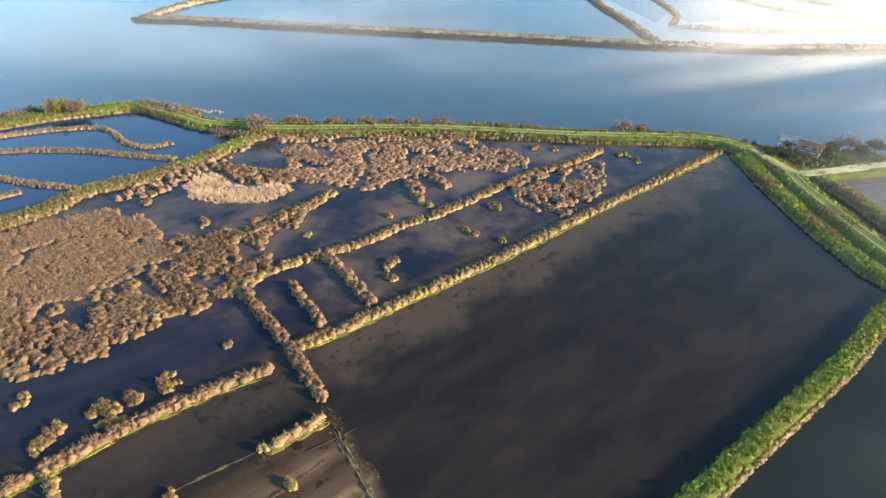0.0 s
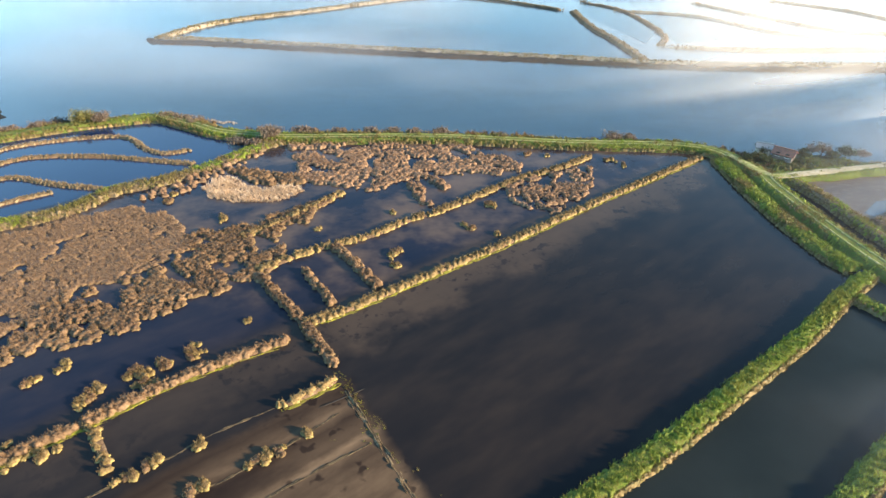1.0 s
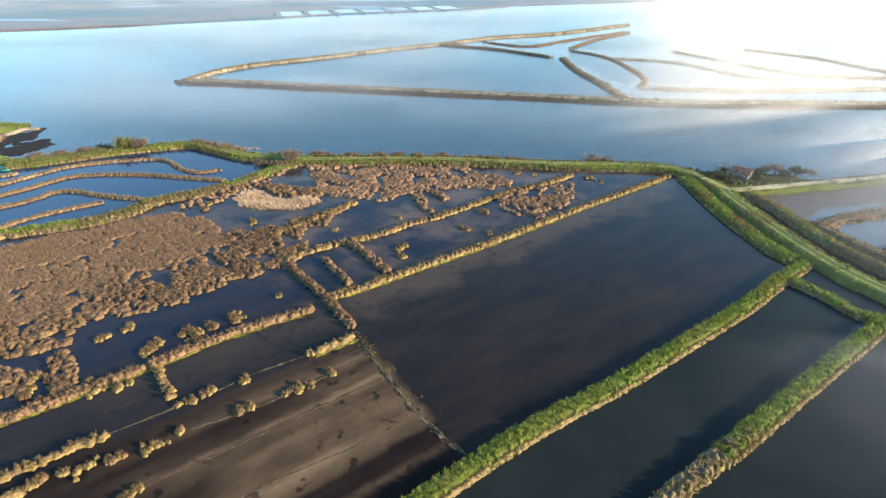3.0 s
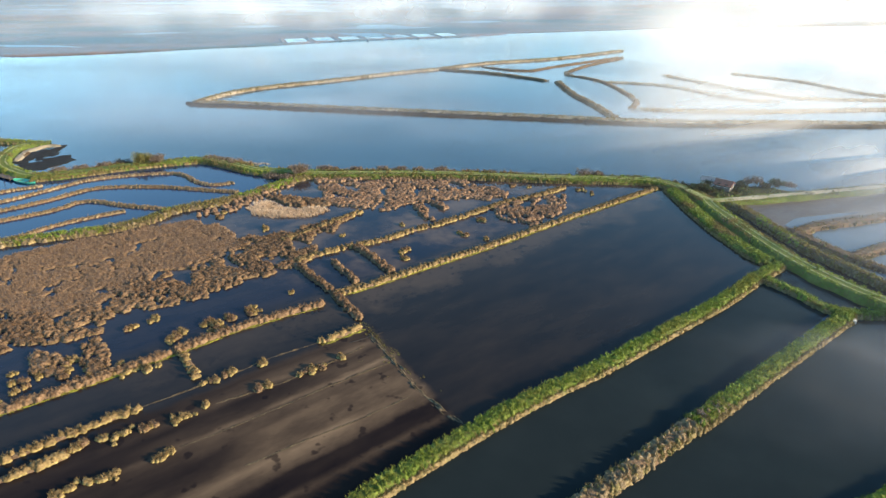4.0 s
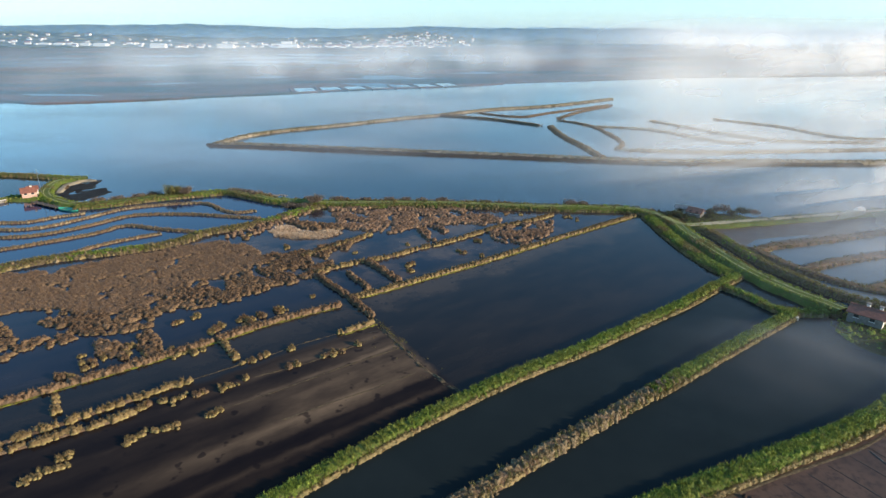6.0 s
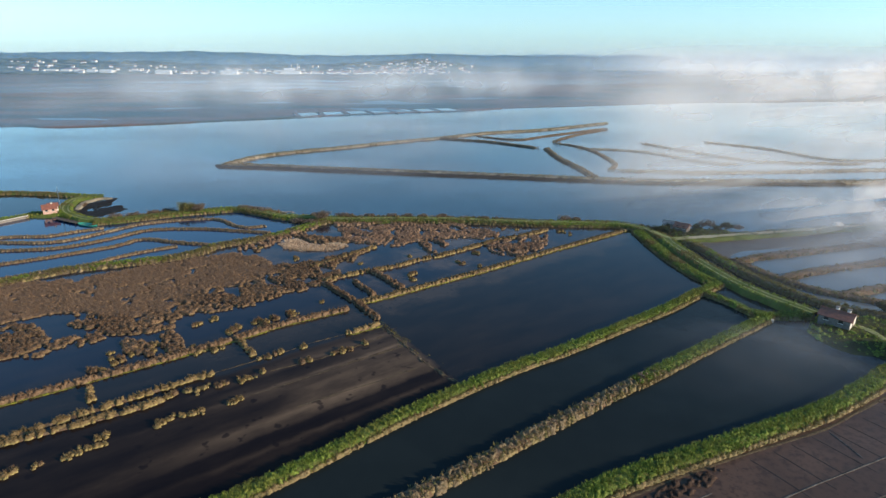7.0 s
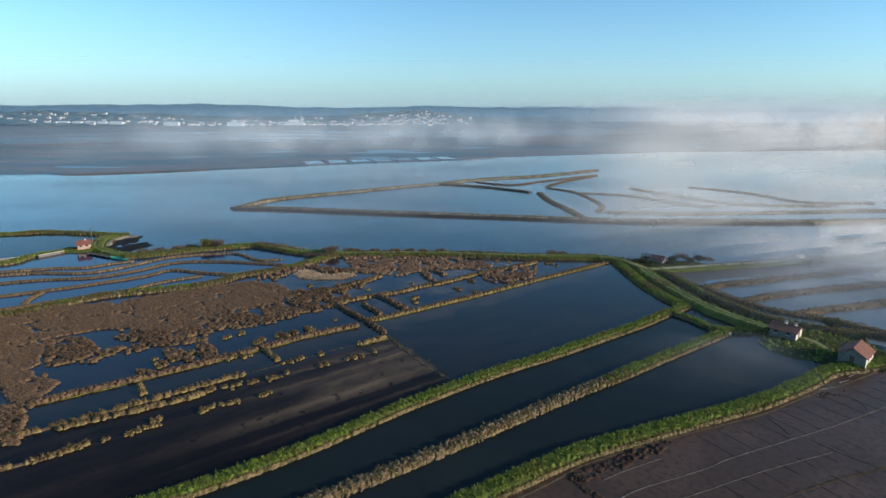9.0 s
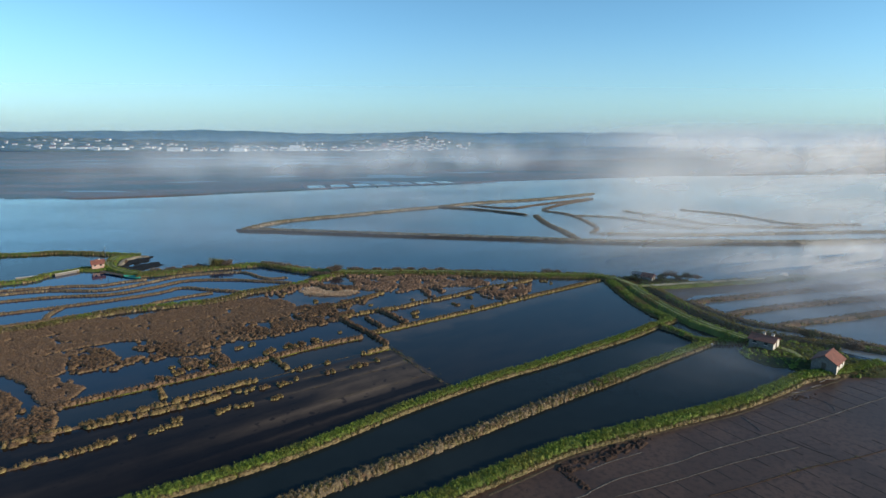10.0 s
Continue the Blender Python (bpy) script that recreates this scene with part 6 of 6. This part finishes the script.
def tree(x, y, z, height, spread, leaf, label, seed, leaves=900, name="tree", leaf_size=0.17):
    """A tapered trunk with forking limbs, and a crown of small leaves in clusters round the twigs."""
    g = np.random.default_rng(seed)
    t = tagged(new(name), label, name)
    t.matrix_basis = pose(x, y, z, 0, 0, g.uniform(0, 360))
    bm = bmesh.new()
    tips = []
    fork = Vector((g.uniform(-0.1, 0.1) * spread, g.uniform(-0.1, 0.1) * spread, height * 0.3))
    limb(bm, (0, 0, -0.3), fork, height * 0.035, height * 0.025)
    for i in range(7):
        a = i * 0.9 + g.uniform(-0.3, 0.3)
        mid = fork + Vector((math.cos(a) * spread * 0.4, math.sin(a) * spread * 0.4, height * g.uniform(0.15, 0.35)))
        limb(bm, fork, mid, height * 0.018, height * 0.010, 5)
        for _ in range(4):
            tip = mid + Vector((g.uniform(-1, 1) * spread * 0.45, g.uniform(-1, 1) * spread * 0.45, height * g.uniform(0.02, 0.36)))
            limb(bm, mid, tip, height * 0.008, height * 0.003, 4)
            tips.append(tip)
    part("trunk", bm, BARK, t)
    tp = np.array([tuple(q) for q in tips])
    base = np.array((0, 0, height * 0.12))
    c = base + (tp[g.integers(0, len(tp), leaves)] - base) * g.uniform(0.3, 1.05, (leaves, 1)) ** 0.7 + g.normal(0, 0.13 * spread, (leaves, 3)) * (1, 1, 0.8)
    c[:, 2] = np.maximum(c[:, 2], 0.1)
    d1, d2 = g.normal(0, 1, (leaves, 3)), g.normal(0, 1, (leaves, 3))
    d1 *= leaf_size / np.linalg.norm(d1, axis=1)[:, None]
    d2 *= leaf_size * 0.7 / np.linalg.norm(d2, axis=1)[:, None]
    v = np.stack([c - d1, c + d2, c + d1, c - d2], 1).reshape(-1, 3)
    f = np.arange(leaves * 4).reshape(-1, 4)
    part("crown", mesh_of("crown", v, f), leaf, t, "", "stuff")
    return t


for i, (x, y, h, s, lf, n, lab) in enumerate((
        (86.0, 118.4, 3.6, 2.0, TWIG, 160, "bare grey tree beside the hut"), (94, 118, 2.4, 2.3, LEAF, 700, "dense green shrub beside the road"), (73, 115.4, 1.8, 2.2, LEAF, 700, "dark green bush on the rise"),
        (75, 119.4, 2.4, 2.0, LEAF, 700, "dark green tree behind the hut"), (83.8, 117.6, 2.0, 1.8, LEAF, 600, "dark shrub touching the hut"), (88.6, 118.6, 3.4, 2.0, TWIG, 200, "brown leafless tree beside the road"), (97.5, 118, 1.8, 2.2, TWIG, 240, "low brown shrub beside the road"),
        (74.4, 114.2, 1.2, 1.6, LEAF, 600, "dark bush before the hut"), (82.0, 114.2, 0.9, 1.5, LEAF, 500, "dark bush before the hut"), (90.6, 117.2, 1.7, 2.0, LEAF, 600, "dark shrub on the rise"),
        (70.4, 116, 1.5, 2.2, LEAF, 600, "low dark bush near the track"), (-93.3, 136, 3.4, 3.4, OLIVE, 900, "round green tree on the river dyke"), (-89.5, 136.2, 2.6, 3.4, TWIG, 700, "brown bare shrub on the river dyke"),
        (-42, 126.3, 2.8, 3.4, TWIG, 800, "brown shrub on the dyke"), (35.6, 22.8, 1.1, 0.8, TWIG, 60, "pale bare bush on the dyke"), (100, 52, 2.4, 2.8, LEAF, 700, "dark shrub behind the sheds"), (107, 44, 2.2, 3.0, TWIG, 700, "brown shrub behind the sheds"))):
    tree(x, y, 0.6 if i not in (11, 12, 13) else 0.8, h, s, lf, lab, 500 + i, int(n * 3.2), "tree" if h > 3.3 else "shrub")
for i, (x, y, w) in enumerate(((-45.8, 132.2, 3), (-36.1, 132, 3.4), (-33.5, 132, 2.2), (-26.5, 131.8, 2.2), (-18.4, 132, 2.6), (-13, 132, 2.8), (-7.5, 131.8, 2.4), (-0.8, 131.8, 3.2), (42.5, 129.2, 4.2), (46, 129, 2.4), (-100, 136.6, 3), (-104.5, 134, 3), (-110, 131, 3.2), (-115, 128.6, 3), (-70, 140.4, 3.4), (-66, 138.6, 3.4), (-74, 142, 3), (-50, 125.2, 3.0), (-46, 124, 2.8), (14, 129.6, 1.8))):
    tree(x, y, 0.0, 1.3, w, TWIG, "brown winter shrub on the river bank", 540 + i, 1500, "shrub", 0.2)

# ---- the town on the far slope ----


def house_kit(lx, ly, eave, peak, wall_mat):
    h = tagged(new("house"), "white house with a red roof on the far slope", "house", "houses of the far town")
    part("wall", gable_walls(lx, ly, eave, peak), wall_mat, h)
    for side in (-1, 1):
        part("roof", roof_slab(lx, ly, eave, peak, side, 0.6, 0.25), ROOF, h)
    for wx in (-0.3, 0.0, 0.3):
        part("window", boxes((wx * lx - 0.8, -ly / 2 - 0.08, eave * 0.45, wx * lx + 0.8, -ly / 2 + 0.02, eave * 0.75)), GLASS, h)
    return h


KITS = [house_kit(13, 9, 7, 10, WHITE), house_kit(18, 10, 6, 8.5, WHITE), house_kit(11, 9, 9, 12, PLASTER)]
GROUPS = ((-1500, 2000, 160, 90, 8), (-980, 1850, 120, 80, 8), (-600, 1850, 140, 80, 8), (-1150, 1640, 110, 60, 12), (-1010, 1625, 60, 20, 8), (-830, 1640, 70, 40, 12), (-700, 1650, 70, 30, 14), (-620, 1660, 60, 30, 10), (-520, 1700, 70, 40, 14), (-400, 1740, 60, 40, 22), (-290, 1820, 90, 100, 50), (-180, 1920, 90, 120, 62), (-70, 2000, 80, 120, 56), (20, 2050, 60, 60, 10), (-1250, 1850, 150, 90, 12))
spots = [(gx + RNG.normal(0, sx * 0.6), gy + RNG.normal(0, sy * 0.7)) for gx, gy, sx, sy, n in GROUPS for _ in range(n)]
heights = hill_height(np.array(spots))
for i, ((x, y), z) in enumerate(zip(spots, heights)):
    m = pose(x, y, max(0.1, z - 0.5), 0, 0, RNG.uniform(-25, 25)) @ Matrix.Scale(RNG.uniform(0.6, 0.95), 4)
    if i < 3:
        KITS[i].matrix_basis = m
    else:
        copy_thing(KITS[int(RNG.integers(0, 3))], m)
fac = tagged(new("factory"), "long white industrial hall with chimneys", "factory")
fac.matrix_basis = pose(-455, 1690, 1.0) @ Matrix.Scale(0.62, 4)
part("hall", boxes((-60, -14, -2, 60, 14, 11)), WHITE, fac)
part("hall_roof", roof_slab(120, 28, 11, 15, -1, 0.5, 0.4), PLASTER, fac)
part("hall_roof", roof_slab(120, 28, 11, 15, 1, 0.5, 0.4), PLASTER, fac)
part("tall_block", boxes((-20, 15, -2, 25, 35, 24)), WHITE, fac)
for cx, ch in ((10, 40), (38, 44), (48, 36)):
    bm = bmesh.new()
    bmesh.ops.create_cone(bm, cap_ends=True, segments=12, radius1=1.8, radius2=1.2, depth=ch, matrix=pose(cx, 38, ch / 2))
    part("stack", bm, PLASTER, fac)
for x, w in ((-1075, 30), (-1035, 24), (-1000, 22), (-965, 24), (-925, 34), (-770, 40), (-590, 44)):
    t = tagged(new("warehouse"), "white warehouse on the far plain", "warehouse", "far warehouses")
    t.matrix_basis = pose(x, 1600, 0.1)
    part("wall", gable_walls(w, 16, 8, 11), WHITE, t)
    for side in (-1, 1):
        part("roof", roof_slab(w, 16, 8, 11, side, 0.5, 0.3), PLASTER, t)

# ---- mist ----


def mist_mat(name, cover, lo, hi, scale, top, bottom, x_fade, y_fade, stretch=(1, 1, 1), tint=(0.9, 0.905, 0.91), rise=0.07):
    """Fine droplets: scatters light both ways where the noise is dense, clear elsewhere; thins out upwards and at its rim."""
    m = bpy.data.materials.new(name)
    m.use_nodes = True
    nt = m.node_tree
    nt.nodes.clear()
    g = nt.nodes.new("ShaderNodeNewGeometry")
    sep = nt.nodes.new("ShaderNodeSeparateXYZ")
    nt.links.new(g.outputs["Position"], sep.inputs[0])
    dens = noisy(nt, scale, 2.5, 0.45, where(nt, stretch), lo, hi)

    def ramp(sock, a, b):
        r = nt.nodes.new("ShaderNodeMapRange")
        r.interpolation_type = "SMOOTHSTEP"
        r.inputs["From Min"].default_value, r.inputs["From Max"].default_value = a, b
        nt.links.new(sock, r.inputs[0])
        return r.outputs[0]

    def times(a, b):
        n = nt.nodes.new("ShaderNodeMath")
        n.operation = "MULTIPLY"
        for s, v in zip(n.inputs, (a, b)):
            if isinstance(v, float):
                s.default_value = v
            else:
                nt.links.new(v, s)
        return n.outputs[0]

    a = times(dens, cover)
    if top:
        a = times(a, ramp(sep.outputs[2], 0.0, rise * top))
        r = nt.nodes.new("ShaderNodeMapRange")
        r.interpolation_type = "SMOOTHSTEP"
        for k, v in zip(("From Min", "From Max", "To Min", "To Max"), (bottom, top, 1.0, 0.0)):
            r.inputs[k].default_value = v
        nt.links.new(sep.outputs[2], r.inputs[0])
        a = times(a, r.outputs[0])
    for lim in x_fade:
        a = times(a, ramp(sep.outputs[0], *lim))
    for lim in y_fade:
        a = times(a, ramp(sep.outputs[1], *lim))
    df, tl, mx, tp, m2, out = (nt.nodes.new(k) for k in ("ShaderNodeBsdfDiffuse", "ShaderNodeBsdfTranslucent", "ShaderNodeMixShader", "ShaderNodeBsdfTransparent", "ShaderNodeMixShader", "ShaderNodeOutputMaterial"))
    df.inputs["Color"].default_value = tl.inputs["Color"].default_value = (*tint, 1)
    mx.inputs[0].default_value = 0.4
    nt.links.new(df.outputs[0], mx.inputs[1])
    nt.links.new(tl.outputs[0], mx.inputs[2])
    nt.links.new(a, m2.inputs[0])
    nt.links.new(tp.outputs[0], m2.inputs[1])
    nt.links.new(mx.outputs[0], m2.inputs[2])
    nt.links.new(m2.outputs[0], out.inputs["Surface"])
    return m


def curtain(x0, y0, x1, y1, height, material, label, z0=0.3, seed=1, wave=6.0, name="mist_bank"):
    """A drifting veil of mist: an upright, gently waving sheet."""
    n, k = 48, 6
    v = []
    for i in range(n + 1):
        t = i / n
        off = wave * (math.sin(t * 9 + seed) + 0.5 * math.sin(t * 23 + 2 * seed))
        for j in range(k + 1):
            v.append((x0 + (x1 - x0) * t, y0 + (y1 - y0) * t + off + 0.4 * wave * math.sin(j * 0.9 + t * 14), z0 + (height - z0) * j / k))
    f = [(i * (k + 1) + j, (i + 1) * (k + 1) + j, (i + 1) * (k + 1) + j + 1, i * (k + 1) + j + 1) for i in range(n) for j in range(k)]
    ob = tagged(part(name, mesh_of(name, v, f), material), label, "mist", "morning mist", "stuff")
    return ob


def layer(x0, y0, x1, y1, z, material, label, name="mist_layer"):
    n = 12
    v = [(x0 + (x1 - x0) * i / n, y0 + (y1 - y0) * j / n, z + 0.6 * math.sin(i * 1.7 + j)) for i in range(n + 1) for j in range(n + 1)]
    f = [(i * (n + 1) + j, (i + 1) * (n + 1) + j, (i + 1) * (n + 1) + j + 1, i * (n + 1) + j + 1) for i in range(n) for j in range(n)]
    ob = tagged(part(name, mesh_of(name, v, f), material), label, "mist", "morning mist", "stuff")
    return ob


for i, (yy, cover, top) in enumerate(((440, 0.5, 42.0), (540, 0.55, 48.0), (680, 0.6, 56.0), (880, 0.6, 62.0), (1150, 0.7, 74.0), (1600, 0.75, 90.0))):
    mt = mist_mat("fog_bank", cover, 0.15, 0.85, 0.007 / (1 + i * 0.25), top, top * 0.25, ((30.0 + 40 * i, 420.0 + 130 * i),), (), (1, 1, 0.9), rise=0.2)
    curtain(20, yy - 30, 1500 + 500 * i, yy + 950 + 350 * i, top, mt, "thick white fog bank over the far estuary", 0.3, i)
mt = mist_mat("fog_bank", 0.85, -0.2, 0.5, 0.0018, 135.0, 30.0, ((150.0, 1100.0),), (), (1, 1, 1))
curtain(60, 2050, 4700, 2700, 135, mt, "high fog bank hiding the hills", 0.3, 17)
for i, (yy, cover, top, x0, x1) in enumerate(((150, 0.75, 15.0, 10.0, 130.0), (172, 0.75, 17.0, 0.0, 130.0), (195, 0.7, 20.0, 0.0, 140.0), (220, 0.6, 24.0, 20.0, 170.0), (250, 0.5, 28.0, 36.0, 200.0), (285, 0.58, 33.0, 50.0, 200.0), (325, 0.58, 38.0, 52.0, 210.0), (370, 0.6, 44.0, 48.0, 230.0), (425, 0.6, 50.0, 36.0, 260.0))):
    mt = mist_mat("river_mist", cover, 0.12, 0.82, 0.013, top, 1.0, ((x0, x1),), (), (1, 1, 1.1), rise=0.4)
    curtain(0, yy - 25, 640, yy + 225, top, mt, "drifting white river mist", 0.2, 7 + i, 3.0)
for i, (xa, ya, cover) in enumerate(((86, 74, 0.6), (80, 88, 0.6), (80, 100, 0.7), (78, 112, 0.7), (74, 126, 0.75))):
    mt = mist_mat("pond_mist", cover, 0.26, 0.6, 0.03, 13.0, 0.5, ((95.0, 155.0),), (), (1, 1, 1.6))
    curtain(xa, ya, 420, ya + 130, 13, mt, "thin mist over the salt ponds", 0.2, 40 + i, 2.5)
for i, z in enumerate((2.6, 6.0)):
    mt = mist_mat("pond_mist", 0.7, 0.2, 0.66, 0.022, 0, 0, ((80.0, 150.0),), ((45.0, 85.0), (135.0, 108.0)), (1, 1, 3))
    layer(70, 40, 420, 135, z, mt, "low mist lying on the salt ponds")
for i, yy in enumerate((375, 495, 645)):
    mt = mist_mat("steam_wisps", 0.5, 0.3, 0.8, 0.0115, 60.0, 8.0, ((-420.0, -260.0), (330.0, 60.0)), (), (1.15, 1, 0.75), (0.8, 0.87, 0.94), 0.3)
    curtain(-460, yy, 340, yy + 369, 62, mt, "upright wisps of steam over the far flats", 0.3, 20 + i)
# Translucent sheets; the aerial blue of distance is put into their tint.
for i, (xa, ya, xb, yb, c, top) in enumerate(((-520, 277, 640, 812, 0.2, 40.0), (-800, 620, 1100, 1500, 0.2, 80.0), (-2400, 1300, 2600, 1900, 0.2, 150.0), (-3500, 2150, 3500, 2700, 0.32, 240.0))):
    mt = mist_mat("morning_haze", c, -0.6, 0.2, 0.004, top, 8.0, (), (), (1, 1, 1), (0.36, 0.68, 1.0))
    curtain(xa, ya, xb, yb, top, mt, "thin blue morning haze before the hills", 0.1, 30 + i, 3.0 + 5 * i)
# Added sheet that pales the low sky through its tint.
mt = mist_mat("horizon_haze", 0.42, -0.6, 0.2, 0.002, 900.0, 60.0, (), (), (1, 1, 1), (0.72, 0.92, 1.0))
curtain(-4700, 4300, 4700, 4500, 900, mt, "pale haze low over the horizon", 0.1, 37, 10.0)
for i, z in enumerate((3.5, 8.0)):
    mt = mist_mat("thin_mist", 0.2, 0.34, 0.7, 0.012, 0, 0, ((-240.0, -60.0), (50.0, -20.0)), ((138.0, 180.0),), (1, 1.5, 3))
    layer(-300, 130, 300, 420, z, mt, "faint patches of mist on the river")
mt = mist_mat("veil", 0.14, 0.2, 0.6, 0.015, 0, 0, ((44.0, 115.0),), ((8.0, 62.0), (135.0, 120.0)), (1, 1, 3))
layer(35, 6, 320, 138, 9.0, mt, "faint veil of mist over the track")
mt = mist_mat("pond_mist", 0.2, 0.1, 0.8, 0.03, 0, 0, ((34.0, 70.0), (84.0, 72.0)), ((10.0, 28.0), (47.0, 38.0)), (1, 1, 3))
layer(22, 6, 87, 50, 1.9, mt, "thin mist on the pond by the sheds")
path = tagged(new("footpath"), "pale trodden path between the sheds", "path", kind="structure")
part("tread", ribbon([(87.5, 45.5), (89.5, 43.2), (90.2, 40), (89.8, 37.4), (89.3, 35.8)], 0.0, 1.7, 0.99), RUT, path)
